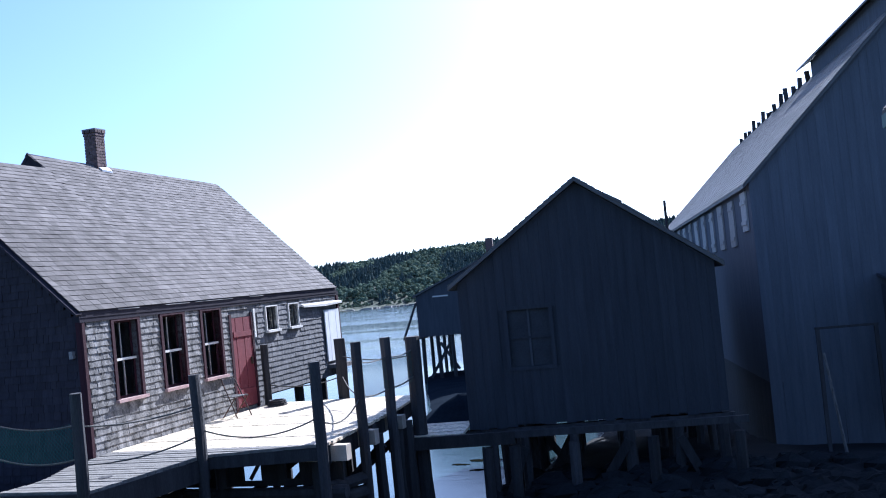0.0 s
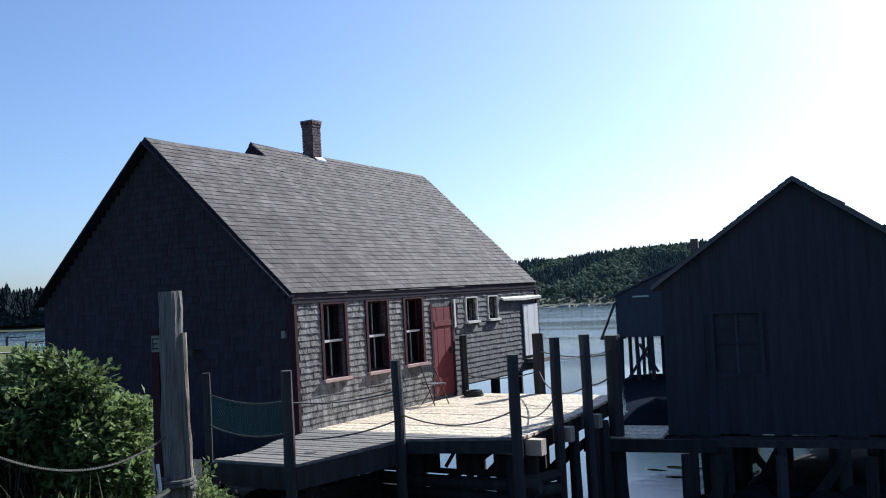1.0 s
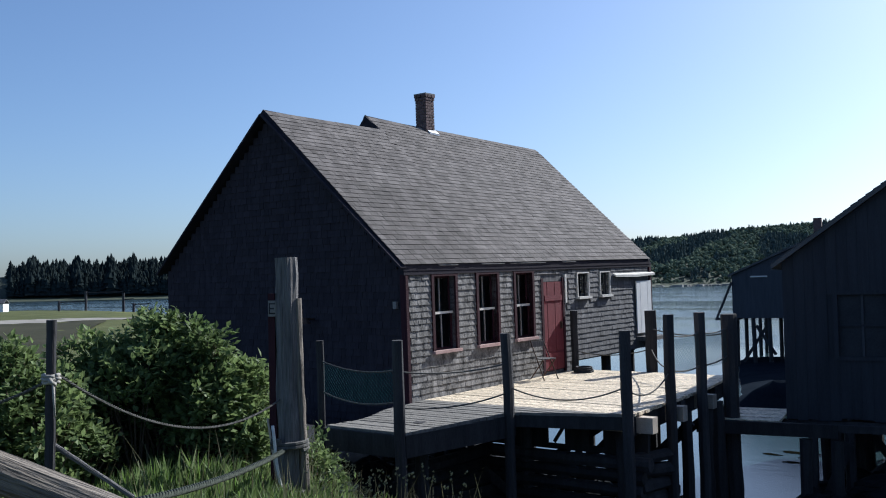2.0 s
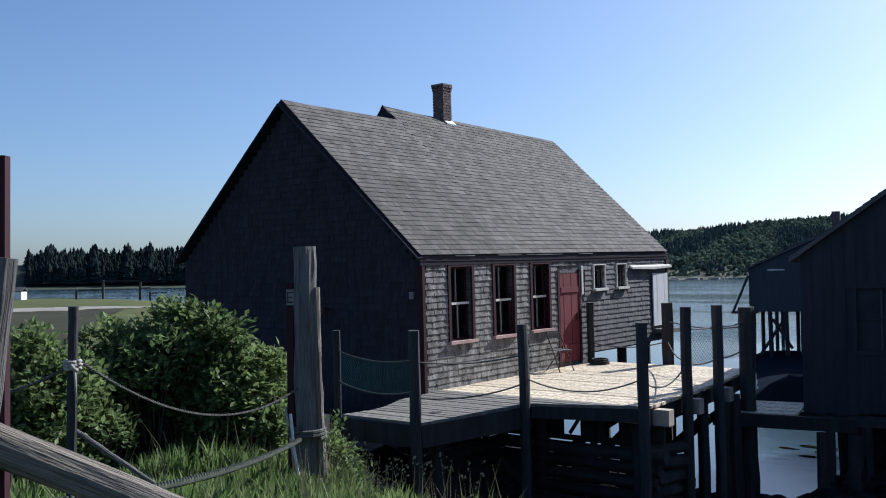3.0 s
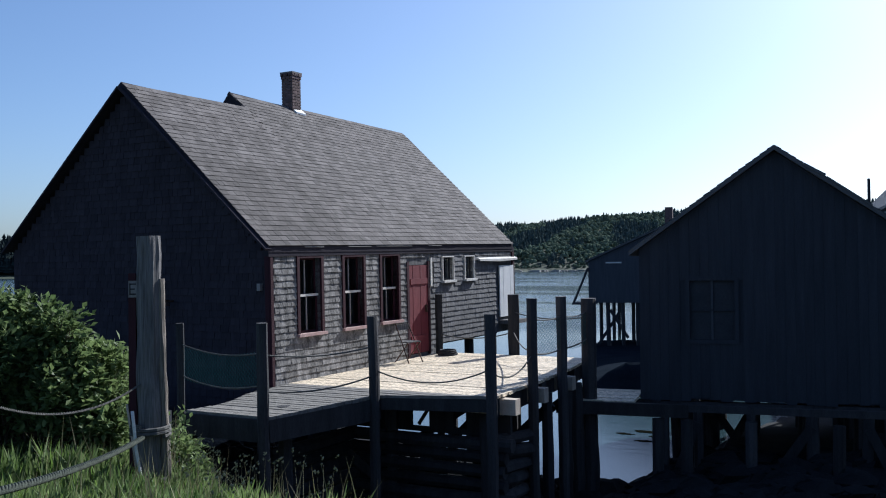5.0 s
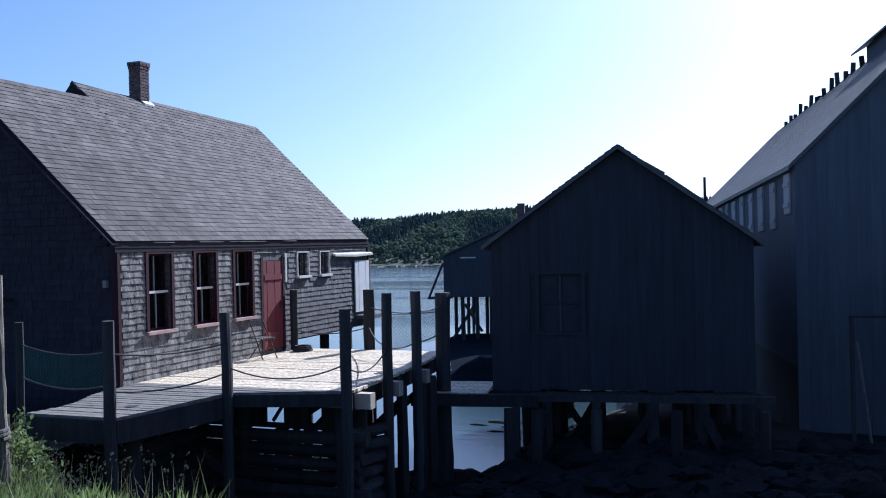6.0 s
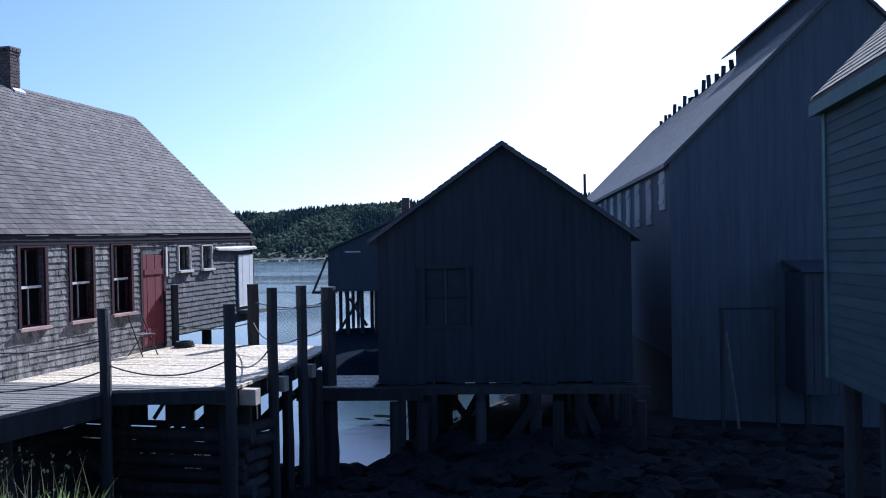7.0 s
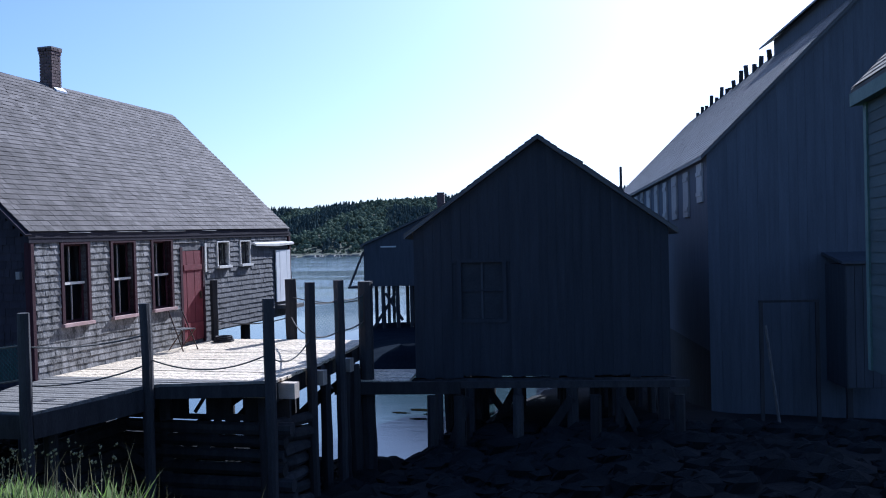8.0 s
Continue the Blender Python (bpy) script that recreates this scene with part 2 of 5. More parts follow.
def box(bm, x0, x1, y0, y1, z0, z1, m=None):
    vs = [bm.verts.new((x, y, z)) for z in (z0, z1) for x, y in ((x0, y0), (x1, y0), (x1, y1), (x0, y1))]
    if m is not None:
        for v in vs:
            v.co = m @ v.co
    for f in ((3, 2, 1, 0), (4, 5, 6, 7), (0, 1, 5, 4), (1, 2, 6, 5), (2, 3, 7, 6), (3, 0, 4, 7)):
        bm.faces.new([vs[i] for i in f])
    return vs


def beam(bm, p, q, w, h, up=(0, 0, 1)):
    """A squared timber from p to q, w wide and h deep."""
    p, q = Vector(p), Vector(q)
    a = (q - p).normalized()
    s = a.cross(Vector(up))
    s = (s if s.length > 1e-3 else a.cross(Vector((1, 0, 0)))).normalized()
    u = s.cross(a)
    vs = [bm.verts.new(c + s * (i * w / 2) + u * (j * h / 2)) for c in (p, q) for i, j in HX]
    for f in ((3, 2, 1, 0), (4, 5, 6, 7), (0, 1, 5, 4), (1, 2, 6, 5), (2, 3, 7, 6), (3, 0, 4, 7)):
        bm.faces.new([vs[i] for i in f])


def tube(bm, pts, r, n=7, rough=0.0, taper=1.0):
    """A round bar along pts; rough: how knobbly, as a share of r; taper: the last radius over the first."""
    rings = []
    pts = [Vector(p) for p in pts]
    side = None
    for i, p in enumerate(pts):
        a = (pts[min(i + 1, len(pts) - 1)] - pts[max(i - 1, 0)]).normalized()
        if side is None:
            side = a.cross(Vector((0.3, 0.9, 0.1))).normalized()
        side = (side - a * side.dot(a)).normalized()
        up = a.cross(side)
        k = r * (1 + (taper - 1) * i / max(1, len(pts) - 1))
        ring = []
        for j in range(n):
            t = 2 * math.pi * j / n
            d = side * math.cos(t) + up * math.sin(t)
            # grooves that run along the wood, and a few broad knobs
            q = Vector((math.cos(t) * 1.7, math.sin(t) * 1.7, p.length * 0.9))
            g = noise.noise(q * 1.6 + Vector((r * 40, 0, 0))) + 0.5 * noise.noise(q * 3.7) + 0.4 * noise.noise(p * 5.0 + d)
            ring.append(bm.verts.new(p + d * k * (1 + rough * g)))
        rings.append(ring)
    for a, b in zip(rings, rings[1:]):
        for j in range(n):
            bm.faces.new((a[j], a[(j + 1) % n], b[(j + 1) % n], b[j]))
    bm.faces.new(rings[0][::-1]), bm.faces.new(rings[-1])


def slab(bm, pts, drop):
    """A flat or bent plate: the polygon pts, and the same polygon lower by the vector drop."""
    top = [bm.verts.new(p) for p in pts]
    low = [bm.verts.new(Vector(p) + Vector(drop)) for p in pts]
    bm.faces.new(top), bm.faces.new(low[::-1])
    for i in range(len(pts)):
        j = (i + 1) % len(pts)
        bm.faces.new((top[j], top[i], low[i], low[j]))


def mesh(name, bm, material):
    bmesh.ops.recalc_face_normals(bm, faces=bm.faces)
    me = bpy.data.meshes.new(name)
    bm.to_mesh(me)
    bm.free()
    me.materials.append(material)
    return me


def part(name, bm, material, parent, label="", smooth=False, kind=""):
    ob = new(name, mesh(name, bm, material))
    ob.parent = parent
    if smooth:
        for p in ob.data.polygons:
            p.use_smooth = True
    return tagged(ob, label, kind=kind)


def boxpart(name, dims, material, parent, label=""):
    bm = bmesh.new()
    box(bm, *dims)
    return part(name, bm, material, parent, label)


def piece(name, data, parent, m):
    """One more object on a shared mesh, under parent."""
    ob = new(name, data)
    ob.parent = parent
    ob.matrix_basis = m
    return ob


def thing(name, label, category, m=None, group="", kind=""):
    ob = new(name)
    ob.empty_display_size = 0.2
    if m is not None:
        ob.matrix_world = m
    return tagged(ob, label, category, group, kind)


def solid(name, bm, material, label, category="", kind="", group="", smooth=False):
    ob = new(name, mesh(name, bm, material))
    if smooth:
        for p in ob.data.polygons:
            p.use_smooth = True
    return tagged(ob, label, category, group, kind)


def wall_with_openings(bm, axis, at0, at1, u0, u1, z0, z1, holes):
    """A wall along u (axis 'x' or 'y'), from at0 to at1 thick, with real openings (ua, ub, za, zb) in order of u, none over another."""
    def put(ua, ub, za, zb):
        if ub - ua > 1e-4 and zb - za > 1e-4:
            box(bm, *((at0, at1, ua, ub) if axis == "y" else (ua, ub, at0, at1)), za, zb)
    u = u0
    for ua, ub, za, zb in holes:
        put(u, ua, z0, z1)
        put(ua, ub, z0, za)
        put(ua, ub, zb, z1)
        u = ub
    put(u, u1, z0, z1)

# ---- ground, water, distance ----
EDGE = [(-900, -120), (-400, -40), (-186, 21), (-130, 38), (-111, 46), (-99.6, 50.6), (-84, 51), (-49, 31), (-30, 18), (-14, 6), (-8, 0.5), (-2, -2.0), (1.0, -4.2), (3.4, -5.8), (5.2, -6.9), (8.2, -8.6), (11, -9.9), (14, -11.3), (40, -16), (900, -60)]
EX, EY = [p[0] for p in EDGE], [p[1] for p in EDGE]


def land_height(x, y):
    """The bank's top behind its edge, the fall to the weedy flats, and the bed under the water."""
    d = y - float(np.interp(x, EX, EY)) + 0.5 * noise.noise((x * 0.35, y * 0.35, 0))
    flat = float(np.interp(x, [-60, -20, -10, -4, 3, 4.0, 4.9, 5.15, 5.5, 9, 14], [4, 5, 10, 11, 11.7, 12.6, 13.3, 13.6, 30, 43, 65]))
    near = math.hypot(x - 11.3, y + 13.4)
    top = 0.2 + 0.25 * math.exp(-(near / 7.0) ** 2) + 0.10 * noise.noise((x * 0.5, y * 0.5, 3.0)) * min(1, near / 6)
    if d <= 0:
        return top - 0.25 * math.exp(d / 1.2)
    base = float(np.interp(d, [0, 1.0, 2.6, 4, flat, flat + 20, flat + 200], [top - 0.25, -0.9, -1.9, -2.15, -2.62, -4, -8]))
    # a mud bank heaped up under the shed and the barn
    base += float(np.interp(x, [5.05, 5.8, 7.0, 9.5], [0, 0.35, 0.45, 0.55])) * float(np.interp(d, [8, 13, 18, 24], [0, 1, 1, 0]))
    return base + 0.10 * noise.noise((x * 0.9, y * 0.9, 7.0)) * min(1, d) * (1 if d < 30 else 0)


def spaced(near, far, step, grow):
    out, v, s = [near], near, step
    while abs(v) < far or v * step < 0:
        v += s
        if abs(v - near) > 26:
            s *= grow
        out.append(v)
    return out


gx = sorted(set(spaced(4.0, 2600, 0.42, 1.16) + spaced(4.0, 2600, -0.42, 1.16)))
gy = sorted(set(spaced(-4.0, 2600, 0.42, 1.16) + spaced(-4.0, 2600, -0.42, 1.16)))
verts = [(x, y, land_height(x, y)) for y in gy for x in gx]
W = len(gx)
faces = [(j * W + i, j * W + i + 1, (j + 1) * W + i + 1, (j + 1) * W + i) for j in range(len(gy) - 1) for i in range(W - 1)]
me = bpy.data.meshes.new("ground")
me.from_pydata(verts, [], faces)
me.materials.append(LAND)
for p in me.polygons:
    p.use_smooth = True
tagged(new("ground", me), "grassy bank falling to dark weedy tidal flats", "ground", kind="structure")

bm = bmesh.new()
bmesh.ops.create_grid(bm, x_segments=40, y_segments=40, size=2600)
bmesh.ops.translate(bm, verts=bm.verts, vec=(0, 0, -2.6))
solid("water", bm, WATER, "calm blue harbour water with faint ripples", "water", "structure")

CX, CY = 11.3, -13.4


def away(bearing, dist):
    """A place seen from the bank: degrees left of +Y, and metres."""
    a = radians(bearing)
    return CX - math.sin(a) * dist, CY + math.cos(a) * dist


def hill_height(b, d):
    """The far shore: low marsh at the water, then a wooded hill that rises to the east."""
    crest = float(np.interp(b, [-40, 0, 10, 16, 21, 26, 32, 45, 52], [78, 76, 75, 70, 63, 54, 46, 36, 14]))
    up = min(1, max(0, (d - 1010) / 330)) ** 0.8
    return -2.75 + 2.6 * min(1, max(0, (d - 940) / 60)) + crest * up + 3 * noise.noise((b * 0.5, d * 0.01, 1))


bm = bmesh.new()
grid = [[bm.verts.new((*away(b, d), hill_height(b, d))) for d in (930, 960, 1000, 1020, 1060, 1110, 1170, 1240, 1320, 1420, 1600)] for b in np.arange(-40, 53, 1.0)]
for r0, r1 in zip(grid, grid[1:]):
    for i in range(len(r0) - 1):
        bm.faces.new((r0[i], r0[i + 1], r1[i + 1], r1[i]))
solid("backdrop_hill", bm, mat("far meadow", (0.020, 0.030, 0.018), (0.045, 0.056, 0.034), 0.95, 0.01, 0.3, (1, 1, 1), 0), "far low wooded hill above the harbour shore", "hill", "structure", smooth=True)
bm = bmesh.new()
grid = [[bm.verts.new((*away(b, d), z)) for d, z in ((790, -2.7), (805, -0.5), (830, 6), (900, 18), (1300, 18))] for b in np.arange(50, 82, 1.0)]
for r0, r1 in zip(grid, grid[1:]):
    for i in range(len(r0) - 1):
        bm.faces.new((r0[i], r0[i + 1], r1[i + 1], r1[i]))
solid("backdrop_point", bm, MATS["far meadow"], "far low wooded point across the cove", "headland", "structure", smooth=True)


def woods(name, label, material, trees):
    """Many far trees in one mesh: spruces of jagged tiers, or broad crowns of lumpy clumps."""
    vs, fs = [], []
    for x, y, z, h, kind in trees:
        if kind:
            tiers, girth = 5, random.uniform(0.22, 0.40)
            for k in range(tiers):
                z0, z1 = z + h * (0.08 + 0.18 * k), z + h * min(1.0, 0.36 + 0.18 * k)
                r = h * girth * (1 - k / (tiers + 0.3)) * random.uniform(0.75, 1.25)
                i0, a0 = len(vs), random.random()
                for j in range(6):
                    a, rr = a0 + j * math.pi / 3, r * random.uniform(0.65, 1.25)
                    vs.append((x + rr * math.cos(a), y + rr * math.sin(a), z0 - random.random() * h * 0.04))
                vs.append((x + random.uniform(-0.02, 0.02) * h, y, z1))
                fs += [(i0 + j, i0 + (j + 1) % 6, i0 + 6) for j in range(6)]
        else:
            for k in range(6):
                r = h * random.uniform(0.17, 0.3)
                cx, cy, cz = x + random.uniform(-0.28, 0.28) * h, y + random.uniform(-0.28, 0.28) * h, z + h * random.uniform(0.3, 0.8)
                i0 = len(vs)
                for a in range(3):
                    for j in range(7):
                        t, p = 2 * math.pi * (j + 0.5 * a) / 7, (-0.55, 0.15, 0.8)[a]
                        q = r * random.uniform(0.7, 1.2)
                        vs.append((cx + q * math.cos(t) * math.cos(p), cy + q * math.sin(t) * math.cos(p), cz + q * math.sin(p)))
                vs.append((cx, cy, cz + r * random.uniform(0.9, 1.2)))
                for a in range(2):
                    for j in range(7):
                        fs.append((i0 + a * 7 + j, i0 + a * 7 + (j + 1) % 7, i0 + a * 7 + 7 + (j + 1) % 7, i0 + a * 7 + 7 + j))
                fs += [(i0 + 14 + j, i0 + 14 + (j + 1) % 7, i0 + 21) for j in range(7)]
    m = bpy.data.meshes.new(name)
    m.from_pydata(vs, [], fs)
    m.materials.append(material)
    tagged(new(name, m), label, "trees", kind="stuff")


rng = random.Random(4)
spruces, broad = [], []
for _ in range(9500):
    b = rng.uniform(4, 42)
    d = 1010 + 420 * rng.random() ** 0.8
    x, y = away(b, d)
    glade = noise.noise((b * 0.45, d * 0.008, 5))
    if glade + 0.012 * (24 - b) > 0.05 and d < 1360:
        if rng.random() < 0.9:
            broad.append((x, y, hill_height(b, d) - 1, rng.uniform(6, 10), 0))
    else:
        spruces.append((x, y, hill_height(b, d) - 1, rng.uniform(6, 14) * (0.8 if d < 1100 else 1), 1))
for _ in range(260):
    b = rng.uniform(4, 42)
    x, y = away(b, rng.uniform(985, 1015))
    broad.append((x, y, 0, rng.uniform(3, 6), 0))
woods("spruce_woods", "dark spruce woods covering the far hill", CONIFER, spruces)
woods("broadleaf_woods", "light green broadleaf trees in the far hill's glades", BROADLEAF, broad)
point = []
for _ in range(3200):
    b, d = 53 + 9.6 * rng.random(), 806 + 130 * rng.random() ** 1.3
    x, y = away(b, d)
    tall = rng.triangular(5, 18, 9) + 10 * max(0, noise.noise((b * 1.7, 3.0, 1.0))) * (1.18 if b > 60.0 and rng.random() < 0.4 else 1)
    point.append((x, y, float(np.interp(d, [800, 830, 900], [-0.5, 5.5, 17.5])), tall * (0.72 if b > 62.0 else 1), 1))
# the point's stand has its shade put into a darker spruce colour
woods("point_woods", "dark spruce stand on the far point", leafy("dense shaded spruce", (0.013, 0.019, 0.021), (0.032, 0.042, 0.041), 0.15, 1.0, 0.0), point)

# far shore stones and an old wharf line
bm = bmesh.new()
for _ in range(260):
    x, y = away(rng.uniform(8, 36), rng.uniform(938, 965))
    s = rng.uniform(0.6, 2.2)
    box(bm, x - s * 1.6, x + s * 1.6, y - s, y + s, -2.8, -2.4 + s * 0.7)
solid("shore_rocks", bm, mat("pale shore rock", (0.2, 0.19, 0.17), (0.4, 0.38, 0.35), 0.9, 0.2, 3, (1, 1, 1), 0, island=0.3), "pale boulders along the far shore", "rocks", "stuff")

# ---- the smokehouse with its sunlit shingled side ----
TILT = pose(0, 0, 0, 1.2, 0, 0)
house = thing("shingled_house", "dark weathered shingle house with red trim on piles", "house", TILT)
PITCH = math.atan2(5.75 - 2.45, 3.62 + 0.12)
HOLES = [(0.78, 1.44, 0.86, 2.27), (2.20, 2.86, 0.86, 2.27), (3.54, 4.18, 0.88, 2.27), (4.62, 5.42, 0.06, 2.05), (6.12, 6.62, 1.66, 2.20), (7.20, 7.66, 1.66, 2.20)]
bm = bmesh.new()
wall_with_openings(bm, "y", -0.14, 0.0, 0.0, 5.8, -0.25, 2.44, HOLES[:4])
part("side_wall", bm, SHINGLE_OLD, house)
bm = bmesh.new()
wall_with_openings(bm, "y", -0.14, 0.0, 5.8, 9.9, 0.22, 2.44, HOLES[4:])
part("side_wall", bm, SHINGLE_OLD, house)
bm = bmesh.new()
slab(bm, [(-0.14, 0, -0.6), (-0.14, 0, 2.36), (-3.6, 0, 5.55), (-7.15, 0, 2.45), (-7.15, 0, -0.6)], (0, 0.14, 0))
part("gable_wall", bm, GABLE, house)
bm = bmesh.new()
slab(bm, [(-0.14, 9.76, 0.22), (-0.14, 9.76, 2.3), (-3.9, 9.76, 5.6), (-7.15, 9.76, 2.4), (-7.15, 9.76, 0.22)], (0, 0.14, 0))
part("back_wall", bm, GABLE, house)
boxpart("far_wall", (-7.15, -7.01, 0.14, 9.76, 0.2, 2.5), GABLE, house)
boxpart("floor_slab", (-7.0, -0.14, 0.14, 5.8, 0.0, 0.09), DARKROOM, house)
boxpart("floor_slab", (-7.0, -0.14, 5.8, 9.76, 0.24, 0.32), DARKROOM, house)
boxpart("partition", (-3.2, -3.1, 0.14, 9.76, -0.05, 2.3), DARKROOM, house)
bm = bmesh.new()
RIDGE1, RIDGE1B, RIDGE2, RIDGE2B = (-3.60, -0.12, 5.81), (-3.52, 3.52, 5.66), (-4.05, 3.46, 6.13), (-3.80, 10.85, 5.71)
slab(bm, [(0.06, -0.12, 2.50), (0.06, 3.5, 2.48), RIDGE1B, RIDGE1], (0, 0, -0.11))
part("roof_slope", bm, GABLE, house, "dark roof edge under grey asphalt shingles")
bm = bmesh.new()
slab(bm, [(0.06, 3.5, 2.48), (0.06, 9.83, 2.48), RIDGE2B, RIDGE2], (0, 0, -0.11))
part("roof_slope", bm, GABLE, house, "dark roof edge under grey asphalt shingles")
bm = bmesh.new()
slab(bm, [RIDGE1, RIDGE1B, (-7.25, 3.5, 2.62), (-7.25, -0.12, 2.62)], (0, 0, -0.11))
part("roof_slope", bm, GABLE, house, "dark roof edge under grey asphalt shingles")
bm = bmesh.new()
slab(bm, [RIDGE2, RIDGE2B, (-7.25, 9.95, 2.50), (-7.25, 3.5, 2.62)], (0, 0, -0.11))
part("roof_slope", bm, GABLE, house, "dark roof edge under grey asphalt shingles")
bm = bmesh.new()
slab(bm, [(-4.02, 3.47, 6.03), (-3.42, 3.47, 5.50), (-3.42, 3.47, 5.40), (-4.7, 3.47, 4.9), (-4.75, 3.47, 5.4)], (0, 0.10, 0))
part("ridge_gable", bm, GABLE, house)
bm = bmesh.new()
beam(bm, (-4.06, 3.44, 6.10), (-3.42, 3.44, 5.545), 0.03, 0.10)
part("rake_board", bm, GABLE, house)
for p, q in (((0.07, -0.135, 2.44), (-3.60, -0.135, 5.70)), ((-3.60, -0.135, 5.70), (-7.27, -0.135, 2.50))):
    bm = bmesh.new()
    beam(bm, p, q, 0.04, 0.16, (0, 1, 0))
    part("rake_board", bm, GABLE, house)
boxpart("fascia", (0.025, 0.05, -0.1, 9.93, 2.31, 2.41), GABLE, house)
boxpart("corner_board", (0.0, 0.045, -0.05, 0.025, -0.02, 2.34), RED_DARK, house, "dark red corner board")
boxpart("corner_board", (-0.09, 0.0, -0.055, -0.015, -0.02, 2.32), RED_DARK, house)
boxpart("corner_board", (0.0, 0.045, 9.82, 9.93, 0.0, 2.3), RED_DARK, house)


def sash_window(y0, y1, z0, z1, casing, sashmat, two_over_two=True):
    """A window in the side wall: casing, sill, two sashes with muntins, and a pane in each."""
    w = new("window")
    w.parent = house
    c = 0.075 if two_over_two else 0.03
    bm = bmesh.new()
    for d in ((y0 - c, y0, z0 - 0.02, z1 + c), (y1, y1 + c, z0 - 0.02, z1 + c), (y0, y1, z1, z1 + c)):
        box(bm, -0.139, 0.045, *d)
    part("window_frame", bm, casing, w)
    bm = bmesh.new()
    box(bm, -0.07, 0.10, y0 - c - 0.02, y1 + c + 0.02, z0 - 0.055, z0)
    part("window_sill", bm, PALE if casing is PALE else mat("worn pinkish sill paint", (0.28, 0.16, 0.15), (0.46, 0.33, 0.31), 0.8, 8, 60, (1, 1, 1), 0.3), w, "light-catching worn sill")
    zm, ym = (z0 + z1) / 2, (y0 + y1) / 2
    spans = ((z0, zm + 0.02, -0.075), (zm - 0.02, z1, -0.108)) if two_over_two else ((z0, z1, -0.06),)
    for za, zb, x in spans:
        bm = bmesh.new()
        box(bm, x - 0.03, x, y0, y0 + 0.045, za, zb), box(bm, x - 0.03, x, y1 - 0.045, y1, za, zb)
        box(bm, x - 0.03, x, y0 + 0.045, y1 - 0.045, za, za + 0.045), box(bm, x - 0.03, x, y0 + 0.045, y1 - 0.045, zb - 0.04, zb)
        if two_over_two:
            mb = bmesh.new()
            box(mb, x - 0.026, x + 0.002, ym - 0.012, ym + 0.012, za + 0.045, zb - 0.04)
            part("muntin", mb, DULL, w)
        part("sash", bm, sashmat, w)
        bm = bmesh.new()
        box(bm, x - 0.017, x - 0.013, y0 + 0.045, y1 - 0.045, za + 0.045, zb - 0.04)
        ob = part("pane", bm, GLASS, w)
        ob.visible_shadow = False
    if two_over_two:
        bm = bmesh.new()
        box(bm, -0.074, -0.045, y0, y1, zm - 0.02, zm + 0.025)
        part("meeting_rail", bm, PALE, w, "pale meeting rail")


for h in HOLES[:3]:
    sash_window(*h, RED_DARK, RED_DARK)
for h in HOLES[4:]:
    sash_window(*h, PALE, TIMBER, False)
# red plank door
door = new("door")
door.parent = house
for i in range(5):
    boxpart("board", (-0.02, 0.024 + 0.004 * (i % 2), 4.62 + 0.16 * i, 4.775 + 0.16 * i, 0.08, 2.04), RED, door)
boxpart("door_rail", (0.026, 0.046, 4.66, 5.38, 0.35, 0.47), RED, door), boxpart("door_rail", (0.026, 0.046, 4.66, 5.38, 1.62, 1.74), RED, door)
boxpart("door_handle", (0.03, 0.08, 5.28, 5.31, 0.98, 1.14), IRON, door, "rusted iron pull")
boxpart("door_casing", (0.0, 0.04, 4.53, 4.615, 0.02, 2.13), RED_DARK, house), boxpart("door_casing", (0.0, 0.04, 5.425, 5.50, 0.02, 2.13), RED_DARK, house)
boxpart("trim_board", (0.0, 0.055, 5.52, 5.59, 1.55, 2.2), PALE, house, "pale vertical trim board")
# pale far door with its little canopy
far_door = new("door")
far_door.parent = house
for i in range(4):
    boxpart("board", (0.03, 0.06 + 0.003 * (i % 2), 9.02 + 0.205 * i, 9.22 + 0.205 * i, 0.6, 1.94), WHITE, far_door, "pale sunlit door board")
boxpart("step", (0.0, 0.45, 9.0, 9.8, 0.42, 0.52), POSTWOOD, house)
bm = bmesh.new()
slab(bm, [(0.0, 7.85, 2.17), (0.11, 7.85, 2.13), (0.12, 9.0, 2.10), (0.11, 10.0, 2.13), (0.0, 10.0, 2.17)], (0, 0, -0.05))
part("canopy", bm, PALE, house, "pale narrow board canopy")
# small lamp and meter box on the dark gable
bm = bmesh.new()
tube(bm, [(-2.4, 0, 1.5), (-2.4, -0.25, 1.52)], 0.02)
tube(bm, [(-2.4, -0.27, 1.54), (-2.4, -0.27, 1.42)], 0.05, 9, 0, 2.6)
part("wall_lamp", bm, IRON, house, "small dark metal lamp with a wide shade")
boxpart("junction_box", (-0.26, -0.18, -0.08, 0.0, 1.70, 1.83), DULL, house, "small grey meter box")
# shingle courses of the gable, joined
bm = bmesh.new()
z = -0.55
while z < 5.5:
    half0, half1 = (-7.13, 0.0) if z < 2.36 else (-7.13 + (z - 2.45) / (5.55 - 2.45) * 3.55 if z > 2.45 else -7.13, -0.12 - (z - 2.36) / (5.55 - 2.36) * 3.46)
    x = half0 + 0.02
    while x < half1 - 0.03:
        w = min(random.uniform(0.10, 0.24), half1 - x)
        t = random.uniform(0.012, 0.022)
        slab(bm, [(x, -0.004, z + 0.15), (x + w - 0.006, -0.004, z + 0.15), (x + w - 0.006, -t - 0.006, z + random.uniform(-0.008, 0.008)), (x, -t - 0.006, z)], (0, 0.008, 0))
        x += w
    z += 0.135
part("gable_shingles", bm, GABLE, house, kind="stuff")
